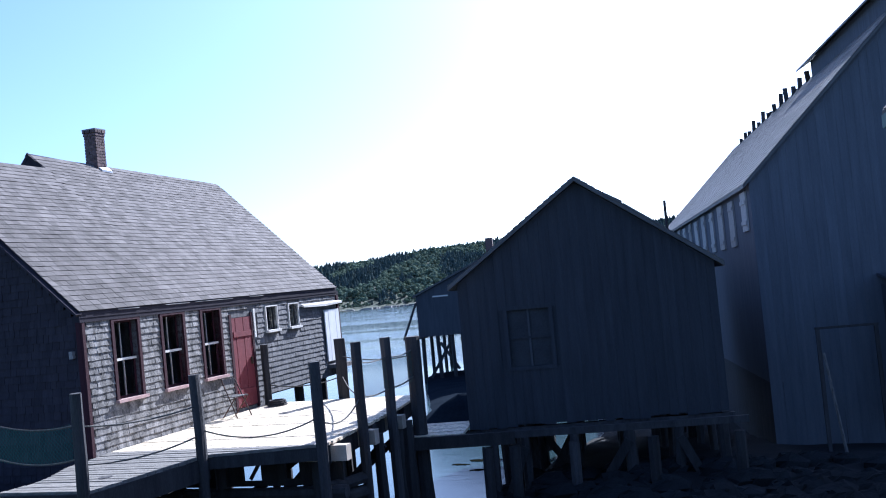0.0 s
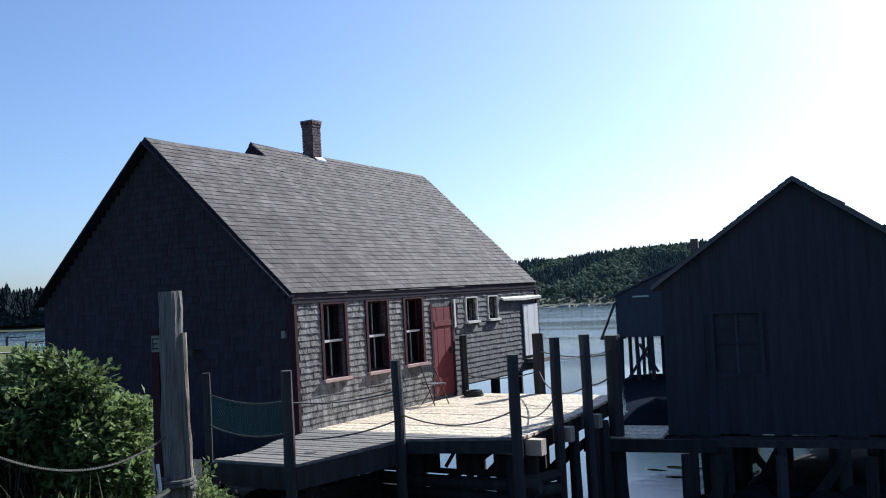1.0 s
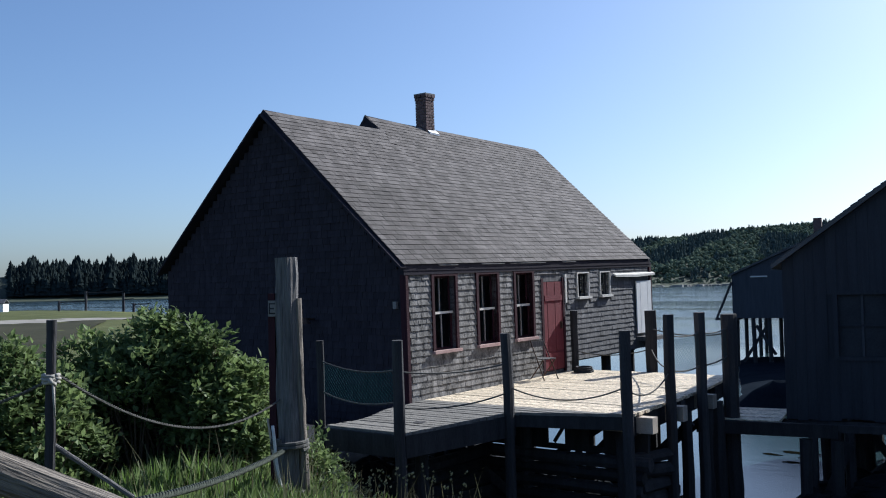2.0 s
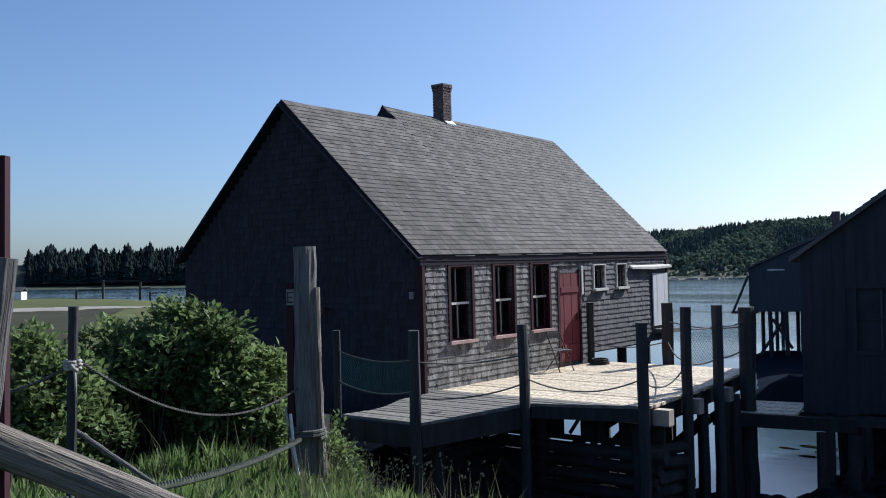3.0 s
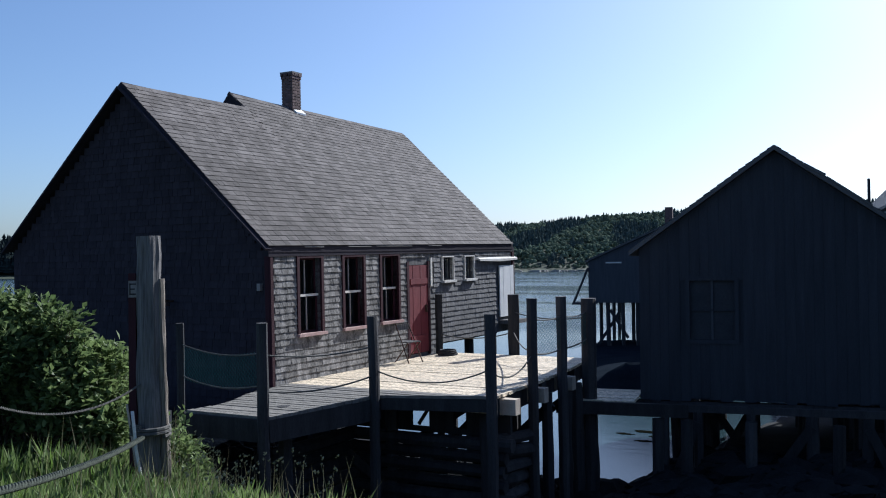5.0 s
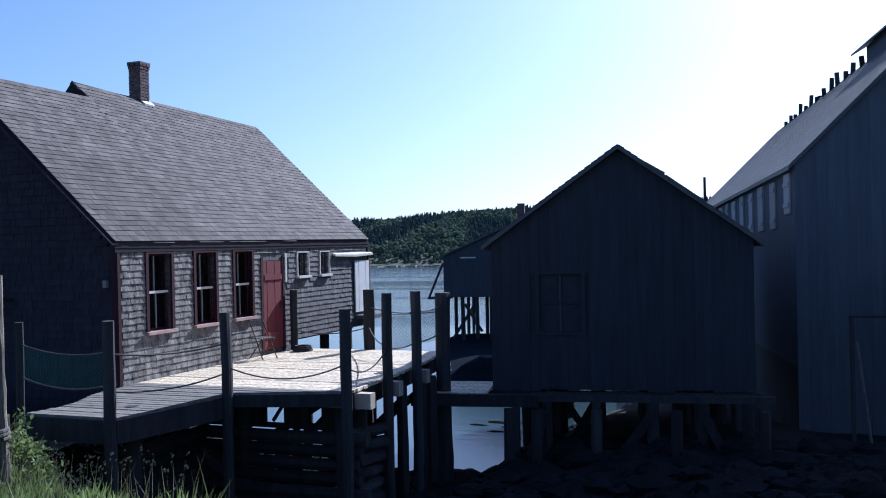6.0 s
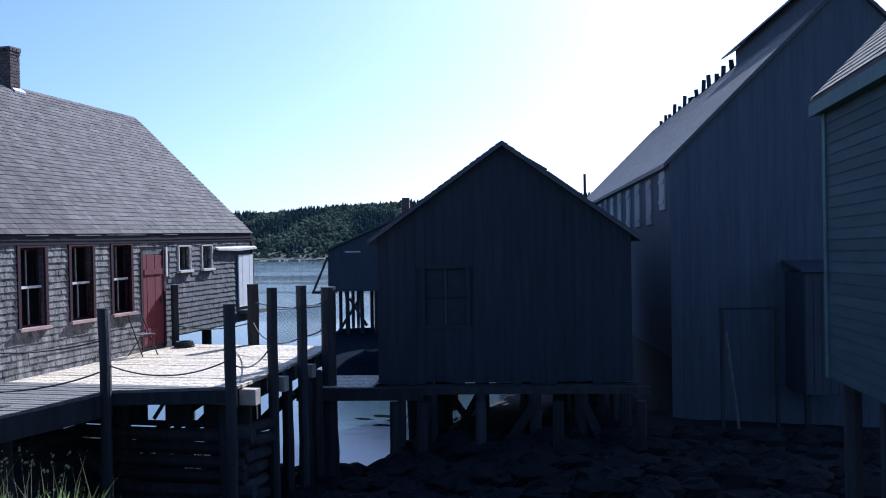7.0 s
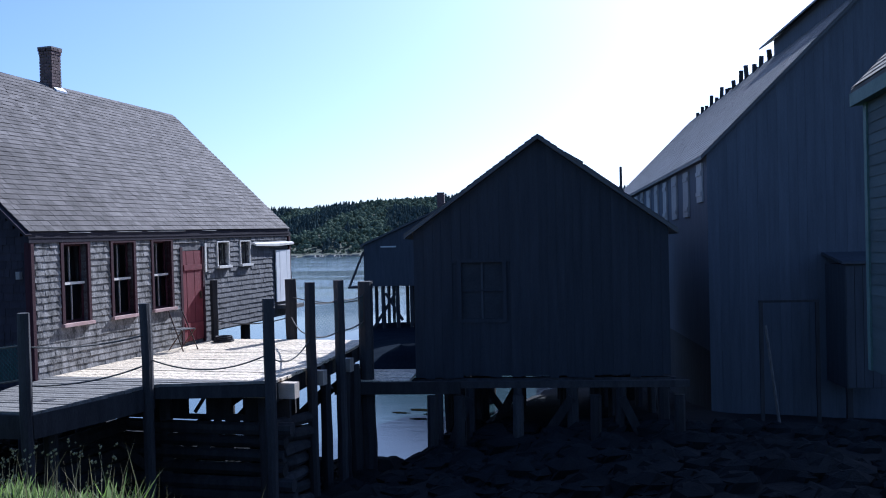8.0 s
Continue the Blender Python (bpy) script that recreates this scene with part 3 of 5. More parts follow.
# brick chimney
chim = new("chimney")
chim.parent = house
CHX, CHY, CHW = -4.0, 5.66, 0.165
boxpart("chimney_core", (CHX - CHW + 0.012, CHX + CHW - 0.012, CHY - CHW + 0.012, CHY + CHW - 0.012, 5.3, 6.84), MORTAR, chim)
bm = bmesh.new()
slab(bm, [(CHX + 0.0, CHY - 0.15, 6.04), (CHX + 0.24, CHY - 0.10, 5.84), (CHX + 0.28, CHY + 0.22, 5.815), (CHX + 0.0, CHY + 0.18, 6.06)], (0, 0, 0.05))
part("flashing", bm, LEAD, chim, "pale metal flashing")
piles = [(-0.5, 9.6), (-0.5, 8.3), (-0.5, 0.3)]
for x, y in piles + [(x, y) for x in (-3.5, -6.5) for y in (1.5, 4, 6.5, 9.3)]:
    bm = bmesh.new()
    tube(bm, [(x, y, -2.9), (x, y, -0.2 if y < 5.8 else 0.11)], 0.12, 8, 0.1)
    part("support_post", bm, TIMBER, house)
for x in (-0.5, -3.5, -6.6):
    for p, q, h in (((x, 0.2, -0.1), (x, 5.7, -0.1), 0.19), ((x, 5.7, 0.17), (x, 9.7, 0.17), 0.13)):
        bm = bmesh.new()
        beam(bm, p, q, 0.2, h)
        part("floor_beam", bm, TIMBER, house)

# ---- deck ----
deck = thing("pier_deck", "sun-bleached plank deck on dark piles beside the house", "deck", TILT)


def deck_right(y):
    return float(np.interp(y, [-2.25, -0.1, 0.41, 2, 4, 6], [1.74, 2.32, 4.26, 4.16, 4.0, 3.7]))


y = -2.2
while y < 5.9:
    ramp = y < 0.33
    zz = -0.012 * max(0, 0.33 - y) * 3 + random.uniform(-0.006, 0.004)
    # front planks are cut short along the house's shadow edge, in place of shade
    x0, x1 = (0.12 + 0.12 * math.sin(y * 3) if y < -0.2 else 0.06), deck_right(y + 0.06) + random.uniform(-0.015, 0.02)
    # the free end is sawn along the deck's edge
    bm = bmesh.new()
    slab(bm, [(x0, y, zz), (x1 + deck_right(y) - deck_right(y + 0.06), y, zz), (x1 + deck_right(y + 0.138) - deck_right(y + 0.06), y + 0.138, zz), (x0, y + 0.138, zz)], (0, 0, -0.05))
    part("plank", bm, PLANK_GREY if ramp else PLANK, deck)
    y += 0.143
bm = bmesh.new()
beam(bm, (0.1, -2.2, -0.30), (1.72, -2.2, -0.30), 0.12, 0.34), beam(bm, (1.74, -2.2, -0.30), (2.3, -0.05, -0.25), 0.12, 0.34)
beam(bm, (2.3, -0.05, -0.16), (4.2, 0.44, -0.16), 0.12, 0.2), beam(bm, (4.16, 0.45, -0.22), (3.62, 5.9, -0.22), 0.14, 0.3)
beam(bm, (0.1, 5.85, -0.2), (3.6, 5.85, -0.2), 0.14, 0.26)
part("edge_beam", bm, TIMBER, deck)
for y in (0.72, 2.05, 2.6, 3.62, 4.6, 5.4):
    boxpart("joist", (0.1, deck_right(y) + (0.26 if y in (0.72, 2.05, 3.62) else 0.02), y - 0.09, y + 0.09, -0.33, -0.075), ENDWOOD if y in (0.72, 2.05, 3.62) else TIMBER, deck, "joist with a pale sawn end")
for x, y in ((0.5, 0.5), (0.6, 2.6), (0.6, 5.4), (1.85, 1.0), (2.4, 3.2), (2.0, 5.6), (1.4, -1.4), (3.8, 0.9), (3.2, 2.9)):
    bm = bmesh.new()
    tube(bm, [(x, y, -2.9), (x + 0.03, y, -1.5), (x, y, -0.06)], 0.11, 8, 0.12)
    part("support_post", bm, TIMBER, deck)
for p, q in (((1.85, 1.0, -1.9), (2.9, 0.95, -1.0)), ((0.6, 2.6, -1.8), (2.4, 3.2, -0.6)), ((2.4, 3.2, -2.0), (4.1, 3.0, -0.5)), ((0.5, 0.5, -0.7), (1.85, 1.0, -1.9)), ((0.6, 5.4, -1.9), (2.0, 5.6, -0.5)), ((2.0, 5.6, -1.8), (3.6, 5.4, -0.6))):
    bm = bmesh.new()
    beam(bm, p, q, 0.06, 0.16)
    part("brace", bm, TIMBER, deck)

# boards behind the edge beam, with two gaps
bm = bmesh.new()
wall_with_openings(bm, "x", 1.25, 1.31, 0.1, 4.1, -0.85, -0.09, [(2.13, 2.50, -0.76, -0.38), (2.98, 3.26, -0.74, -0.40)])
part("skirt_board", bm, TIMBER, deck)
bm = bmesh.new()
beam(bm, (2.30, 1.22, -0.72), (2.5, 1.22, -0.44), 0.03, 0.06)
part("brace", bm, TIMBER, deck)
# log crib under the deck
for i in range(8):
    for p, q in (((1.0, 0.95, 0), (4.1, 1.0, 0)), ((4.05, 1.0, 0.06), (4.1, 1.75, 0.06)), ((1.15, -1.6, 0), (1.0, 1.0, 0))):
        bm = bmesh.new()
        z = -2.55 + 0.235 * i + p[2]
        tube(bm, [(p[0] + random.uniform(-0.2, 0), p[1], z), ((p[0] + q[0]) / 2, (p[1] + q[1]) / 2, z + random.uniform(-0.02, 0.02)), (q[0] + random.uniform(0, 0.2), q[1], z)], random.uniform(0.10, 0.125), 8, 0.15)
        part("crib_log", bm, TIMBER, deck)
RAIL = {"a": (-0.1, -2.12, 1.28, 0.065), "b": (1.72, -2.26, 1.33, 0.085), "c": (2.32, -0.2, 1.30, 0.085), "d": (4.24, 0.30, 1.33, 0.09), "e": (4.29, 1.78, 1.50, 0.09), "f": (4.24, 3.2, 1.46, 0.095), "g": (4.29, 4.45, 1.36, 0.15), "h": (0.16, 5.68, 1.36, 0.085), "i": (1.86, 6.06, 1.34, 0.13)}
for k, (x, y, top, r) in RAIL.items():
    bm = bmesh.new()
    n = 9
    tube(bm, [(x + 0.02 * noise.noise((x, y, i)), y + 0.02 * noise.noise((y, x, i)), -2.9 + (top + 2.9) * i / n) for i in range(n + 1)], r, 9, 0.18)
    ob = solid("rail_post", bm, TIMBER, "dark rough timber post rising along the deck's edge", "post", group="deck rail posts", smooth=False)
    ob.matrix_world = TILT
# short fender piles and planks under the deck's outer end
for x, y, top, r in ((4.12, 3.62, -0.3, 0.11), (4.16, 4.0, -0.25, 0.13), (3.95, 4.3, -0.3, 0.10), (4.02, 2.95, -0.3, 0.10)):
    bm = bmesh.new()
    tube(bm, [(x + 0.05 * noise.noise((x, y, i)), y + 0.05 * noise.noise((y, x, i)), -2.9 + (top + 2.9) * i / 7) for i in range(8)], r, 8, 0.3)
    part("fender_post", bm, TIMBER, deck)


def rope_line(p, q, sag, r, material, label, n=14, m=TILT, wraps=()):
    """A sagging rope, with a few turns round the post at the ends that are named in wraps."""
    p, q = Vector(p), Vector(q)
    bm = bmesh.new()
    tube(bm, [p.lerp(q, i / n) - Vector((0, 0, sag * 4 * (i / n) * (1 - i / n))) for i in range(n + 1)], r, 6)
    for c, rad in wraps:
        tube(bm, [Vector(c) + Vector((rad * math.cos(a * 0.7), rad * math.sin(a * 0.7), -0.012 * a)) for a in range(22)], r, 6)
    ob = solid("rope", bm, material, label, "rope", group="rail ropes", smooth=True)
    ob.matrix_world = m
    return ob


def net_panel(p, q, z0, z1, sag):
    """A hanging net between two posts: twine in diamonds."""
    bm = bmesh.new()
    p, q = Vector(p), Vector(q)
    nu, nv = int((q - p).length / 0.034), max(3, int((z1 - z0) / 0.034))
    def at(i, j):
        t = i / nu
        return p.lerp(q, t) + Vector((0, 0, z0 + (z1 - z0) * j / nv - sag * 4 * t * (1 - t) + 0.01 * noise.noise((i, j, 1))))
    for i in range(nu):
        for j in range(nv):
            if (i + j) % 2:
                beam(bm, at(i, j), at(i + 1, j + 1), 0.004, 0.004)
            else:
                beam(bm, at(i, j + 1), at(i + 1, j), 0.004, 0.004)
    ob = solid("fish_net", bm, NETTING, "blue-green fishing net hung between deck posts", "net", group="rail nets")
    ob.matrix_world = TILT


def rail_at(k, z):
    return (RAIL[k][0], RAIL[k][1], z)


for a, b, za, zb, sag in (("a", "b", 0.95, 0.88, 0.10), ("a", "b", 0.45, 0.40, 0.12), ("b", "c", 0.85, 0.80, 0.08), ("b", "c", 0.30, 0.32, 0.10), ("c", "d", 0.42, 0.45, 0.22), ("d", "e", 0.40, 0.55, 0.22), ("e", "f", 1.15, 1.10, 0.05), ("e", "f", 0.55, 0.5, 0.05), ("f", "g", 1.1, 1.12, 0.06), ("f", "g", 0.5, 0.6, 0.05), ("i", "g", 0.95, 1.0, 0.1), ("i", "e", 0.5, 0.6, 0.12), ("h", "i", 0.45, 0.5, 0.12)):
    rope_line(rail_at(a, za), rail_at(b, zb), sag, 0.013, ROPE, "grey rope sagging between deck rail posts")
net_panel(rail_at("a", 0), rail_at("b", 0), 0.40, 0.92, 0.10)
net_panel(rail_at("e", 0), rail_at("f", 0), 0.5, 1.1, 0.05)
net_panel(rail_at("f", 0), rail_at("g", 0), 0.5, 1.1, 0.06)

for ya, yb in ((0.9, 1.5), (2.3, 3.1), (3.3, 4.7), (5.4, 6.0)):
    bm = bmesh.new()
    slab(bm, [(0.062, ya, 2.492), (0.062, yb, 2.488), (0.082, yb, 2.478), (0.082, ya, 2.482)], (0, 0, -0.008))
    part("drip_edge", bm, DULL, house, "dull bent metal drip edge")
coil = thing("rope_coil", "dark coil of heavy rope heaped on the deck's end", "rope", TILT @ pose(0.50, 5.45, 0) @ Matrix.Scale(0.7, 4))
for k, (rad, z) in enumerate(((0.30, 0.03), (0.24, 0.035), (0.28, 0.09), (0.22, 0.095), (0.25, 0.15))):
    bm = bmesh.new()
    tube(bm, [(rad * math.cos(a * math.pi / 9) + 0.02 * noise.noise((a, k, 0)), rad * math.sin(a * math.pi / 9), z + 0.012 * noise.noise((a * 0.6, k, 3))) for a in range(19)], 0.032, 7)
    part("rope_turn", bm, TIMBER, coil)

# small folding chair against the wall
chair = thing("folding_chair", "small metal folding chair with a weathered slat seat by the door", "chair", TILT @ pose(0.40, 3.95, 0, 0, 0, 75))
for i in range(4):
    boxpart("seat_slat", (-0.19, 0.19, -0.18 + 0.092 * i, -0.10 + 0.092 * i, 0.43, 0.45), POSTWOOD, chair)
for s in (-1, 1):
    for p, q in (((s * 0.2, -0.22, 0), (s * 0.18, 0.2, 0.82)), ((s * 0.17, 0.24, 0), (s * 0.17, -0.18, 0.43))):
        bm = bmesh.new()
        tube(bm, [p, q], 0.013, 6)
        part("leg", bm, IRON, chair)
boxpart("backrest", (-0.18, 0.18, 0.17, 0.19, 0.68, 0.80), POSTWOOD, chair)

# ---- dark shed on piles ----
shed = thing("pile_shed", "dark board shed with a plain gable standing on piles", "shed", pose(5.03, 5.31, -0.51, 0, 0, 11.3))


def gable_boards(owner, width, eave, peak_u, peak, material, bottom, step, holes=()):
    """Upright boards across a gable front, each its own board, cut round the openings."""
    u = 0.0
    while u < width - 0.01:
        w = min(step * random.uniform(0.8, 1.15), width - u)
        top = [eave + (peak - eave) * (t / peak_u if t < peak_u else (width - t) / (width - peak_u)) for t in (u, u + w - 0.003)]
        spans = [(bottom + random.uniform(-0.06, 0.03), None)]
        for ua, ub, za, zb in holes:
            if u + w > ua and u < ub:
                spans = [(spans[0][0], za), (zb, None)]
        for za, zb in spans:
            bm = bmesh.new()
            y = -0.025 + random.uniform(-0.002, 0.002)
            t0, t1 = (top if zb is None else (zb, zb))
            slab(bm, [(u, y, za), (u + w - 0.003, y, za), (u + w - 0.003, y, t1 - 0.02), (u, y, t0 - 0.02)], (0, 0.022, 0))
            part("board", bm, material, owner)
        u += w


def gable_house(owner, width, length, eave, peak_u, peak, bottom, wallmat, roofmat, front_holes=(), left_holes=(), over=0.18):
    """Walls with openings and a pitched roof; x runs along the front, y back, z up."""
    bm = bmesh.new()
    wall_with_openings(bm, "x", 0.0, 0.12, 0.0, width, bottom, eave, front_holes)
    slab(bm, [(0, 0, eave), (width, 0, eave), (peak_u, 0, peak)], (0, 0.12, 0))
    part("front_wall", bm, wallmat, owner)
    bm = bmesh.new()
    wall_with_openings(bm, "y", 0.0, 0.12, 0.12, length, bottom, eave, left_holes)
    part("side_wall", bm, wallmat, owner)
    boxpart("side_wall", (width - 0.12, width, 0.12, length, bottom, eave), wallmat, owner)
    bm = bmesh.new()
    slab(bm, [(0.12, length, bottom), (width - 0.12, length, bottom), (width - 0.12, length, eave), (peak_u, length, peak), (0.12, length, eave)], (0, -0.12, 0))
    part("back_wall", bm, wallmat, owner)
    boxpart("floor_slab", (0.12, width - 0.12, 0.12, length - 0.12, bottom + 0.02, bottom + 0.14), DARKROOM, owner)
    for s, x in ((-1, 0.0), (1, width)):
        run = abs(x - peak_u)
        k = (peak - eave) / run
        bm = bmesh.new()
        slab(bm, [(x + s * over, -over, eave - over * k + 0.08), (x + s * over, length + over, eave - over * k + 0.08), (peak_u, length + over, peak + 0.08), (peak_u, -over, peak + 0.08)], (0, 0, -0.09))
        part("roof_slope", bm, roofmat, owner)
        # shingle courses, joined
        bm = bmesh.new()
        ln = math.hypot(run + over, (run + over) * k)
        n = int(ln / 0.16)
        for i in range(n):
            a, b = i / n, (i + 1.1) / n
            xa, xb = x + s * over + (peak_u - x - s * over) * a, x + s * over + (peak_u - x - s * over) * min(1, b)
            za, zb = [eave - over * k + 0.08 + (peak + over * k - eave) * min(1, t) for t in (a, b)]
            y = -over
            while y < length + over:
                w = min(random.uniform(0.6, 1.3), length + over - y)
                lift = 0.02 + random.uniform(0, 0.008)
                slab(bm, [(xa, y, za + lift), (xa, y + w - 0.012, za + lift), (xb, y + w - 0.012, zb + 0.006), (xb, y, zb + 0.006)], (0, 0, -0.008))
                y += w
        part("roof_shingles", bm, roofmat, owner, kind="stuff")


SHOLE = [(0.98, 1.83, 1.13, 2.29)]
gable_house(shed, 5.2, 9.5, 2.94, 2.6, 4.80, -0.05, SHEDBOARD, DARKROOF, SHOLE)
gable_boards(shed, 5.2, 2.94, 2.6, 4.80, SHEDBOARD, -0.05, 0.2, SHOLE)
sw = new("window")
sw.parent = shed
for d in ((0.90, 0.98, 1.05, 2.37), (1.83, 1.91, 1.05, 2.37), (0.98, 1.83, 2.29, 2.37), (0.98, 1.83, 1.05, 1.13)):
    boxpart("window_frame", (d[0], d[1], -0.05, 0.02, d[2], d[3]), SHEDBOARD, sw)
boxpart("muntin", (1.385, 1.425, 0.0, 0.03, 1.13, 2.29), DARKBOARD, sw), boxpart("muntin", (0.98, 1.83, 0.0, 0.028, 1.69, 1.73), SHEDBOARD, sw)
# opaque pane coloured like the shaded boards, in place of reflections
boxpart("pane", (0.98, 1.83, 0.035, 0.04, 1.13, 2.29), mat("shade dark pane", (0.026, 0.029, 0.036), (0.044, 0.048, 0.058), 0.6, 3, 30, (1, 1, 1), 0.1, spec=0.1), sw)
bm = bmesh.new()
slab(bm, [(3.12, -0.2, 4.47), (3.50, -0.2, 4.24), (3.50, 2.0, 4.24), (3.12, 2.0, 4.47)], (0.02, 0, 0.045))
slab(bm, [(3.52, -0.2, 4.22), (4.30, -0.2, 3.66), (4.30, 2.0, 3.66), (3.52, 2.0, 4.22)], (0.015, 0, 0.025))
part("roof_patch", bm, DARKROOF, shed, "curled roofing patch")
for u in (0.45, 1.1, 2.1, 3.2, 4.2, 5.05):
    for v in (0.1, 2.2, 4.6, 7.0, 9.2):
        bm = bmesh.new()
        lean = random.uniform(-0.12, 0.12)
        tube(bm, [(u + lean, v, -2.5), (u, v, -0.3)], random.uniform(0.09, 0.13), 7, 0.15)
        part("support_post", bm, TIMBER, shed)
for v in (0.1, 2.2, 4.6, 7.0, 9.2):
    bm = bmesh.new()
    beam(bm, (-0.1, v, -0.18), (5.3, v, -0.18), 0.16, 0.16)
    part("cap_beam", bm, TIMBER, shed)
for p, q in (((1.1, 0.0, -0.5), (0.5, 0.0, -2.0)), ((2.1, 0, -2.1), (3.2, 0, -0.5)), ((0.9, 4.6, -0.5), (2.1, 4.6, -2.2)), ((4.2, 0, -0.5), (5.0, 0, -2.2)), ((1.1, 2.2, -2.2), (2.1, 2.2, -0.5))):
    bm = bmesh.new()
    beam(bm, p, q, 0.06, 0.18)
    part("brace", bm, TIMBER, shed)
walkway = thing("walkway", "short plank landing joining the deck and the shed", "walkway", pose(5.03, 5.31, -0.51, 0, 0, 11.3))
for i in range(9):
    boxpart("plank", (-1.45, -0.02, -0.95 + 0.2 * i, -0.762 + 0.2 * i, -0.05, random.uniform(-0.005, 0.005)), PLANK, walkway)
boxpart("edge_beam", (-1.5, 1.0, -1.08, -0.96, -0.26, -0.02), TIMBER, walkway)
boxpart("edge_beam", (1.003, 5.4, -1.07, -0.97, -0.15, -0.02), TIMBER, walkway)
for u in (0.42, 0.95, 2.1, 3.6, 5.2):
    bm = bmesh.new()
    tube(bm, [(u, -1.0, -2.5), (u + 0.02, -1.0, -0.3)], 0.11, 8, 0.12)
    part("support_post", bm, TIMBER, walkway)

# ---- long barn with open shutters and a broken ridge ventilator ----
barn = thing("smokehouse_barn", "tall dark barn with pale shutters and steep shingled roof", "barn", pose(10.827, 10.203, -0.5, 0, 0, 11.3))
LH = [(1.05 + 2.05 * i, 1.85 + 2.05 * i, 3.3 if i else 3.6, 4.55) for i in range(12)]
gable_house(barn, 8.5, 28, 4.74, 4.25, 8.95, 0, BARNBOARD, DARKROOF, (), (), 0.15)
gable_boards(barn, 8.5, 4.74, 4.25, 8.95, BARNBOARD, -1.7, 0.24)
for i, (ua, ub, za, zb) in enumerate(LH):
    bm = bmesh.new()
    box(bm, -0.05, -0.005, ua - 0.62, ua + 0.12 + 0.1 * (i % 3), za, zb - 0.05 * (i % 2))
    box(bm, -0.075, -0.052, ua - 0.58, ua + 0.1, za + 0.15, za + 0.25), box(bm, -0.075, -0.052, ua - 0.58, ua + 0.1, zb - 0.3, zb - 0.2)
    part("shutter", bm, mat("silvered shutter", (0.22, 0.22, 0.22), (0.45, 0.44, 0.43), 0.85, 4, 40, (5, 5, 0.5), 0.4, vary=0.3), barn, "silvered closed shutter")
bm = bmesh.new()
for s in (-1, 1):
    slab(bm, [(4.25 + s * 0.62, -0.15, 9.18), (4.25 + s * 0.62, 10.0, 9.18), (4.25, 10.0, 9.56), (4.25, -0.15, 9.56)], (0, 0, -0.06))
part("ventilator_roof", bm, DARKROOF, barn)
boxpart("ventilator_side", (3.85, 4.65, 0.0, 8.9, 8.4, 9.22), BARNBOARD, barn)
for i in range(14):
    h = random.choice((0.12, 0.22, 0.32, 0.40)) if i > 1 else 0.26
    v = 9.1 + i * 1.18 + random.uniform(-0.2, 0.2)
    for s in (-1, 1):
        bm = bmesh.new()
        beam(bm, (4.25 + s * 0.2, v, 8.6), (4.25 + s * 0.2 + random.uniform(-0.05, 0.05), v, 8.9 + h * (1 if s < 0 else random.uniform(0.3, 1))), 0.14, 0.14)
        part("ventilator_stud", bm, TIMBER, barn)
for u in np.arange(0.3, 8.6, 1.3):
    bm = bmesh.new()
    tube(bm, [(u, 0.1, -2.4), (u, 0.1, 0.0)], 0.13, 7, 0.12)
    part("support_post", bm, TIMBER, barn)
for v in np.arange(3, 28, 3.0):
    bm = bmesh.new()
    tube(bm, [(0.2, v, -2.6), (0.2, v, 0.0)], 0.13, 7, 0.12)
    part("support_post", bm, TIMBER, barn)
bm = bmesh.new()
tube(bm, [(8.15, 16.5, -2.9), (8.14, 16.48, 4.52)], 0.07, 7, 0.1, 0.6)
solid("mooring_pole", bm, TIMBER, "thin dark pole standing between shed and barn", "pole")

# small platform, rail and leaning spar in front of the barn
lean = thing("lean_to", "small dark lean-to box against the barn front", "outbuilding", pose(13.75, 9.3, -1.2, 0, 0, 11.3))
boxpart("body", (0, 1.1, 0, 1.6, 0, 2.75), DARKBOARD, lean)
bm = bmesh.new()
slab(bm, [(-0.08, -0.1, 2.82), (1.18, -0.1, 2.82), (1.18, 1.66, 3.05), (-0.08, 1.66, 3.05)], (0, 0, -0.06))
part("roof", bm, DARKBOARD, lean)
for i in range(6):
    boxpart("board", (0.02 + 0.18 * i, 0.19 + 0.18 * i, -0.03, -0.002, 0.02, 2.72), DARKBOARD, lean)
for u in (0.1, 1.0):
    boxpart("post", (u - 0.06, u + 0.06, 0.1, 0.22, -1.6, 0), TIMBER, lean)
rail = thing("handrail", "low weathered handrail on two posts before the barn", "railing", pose(11.9, 8.6, -1.2, 0, 0, 11.3))
boxpart("rail", (0, 1.3, -0.03, 0.03, 1.95, 2.0), TIMBER, rail)
for u in (0.05, 1.25):
    boxpart("post", (u - 0.04, u + 0.04, -0.03, 0.03, -1.5, 1.95), TIMBER, rail)
bm = bmesh.new()
tube(bm, [(12.0, 7.4, 0.35), (12.25, 7.0, -1.9)], 0.035, 6, 0.2)
solid("leaning_spar", bm, POSTWOOD, "thin weathered spar leaning before the barn", "spar")

boxpart("skirt_wall", (0.02, 0.1, 0.1, 27.8, -2.3, -0.01), TIMBER, barn)
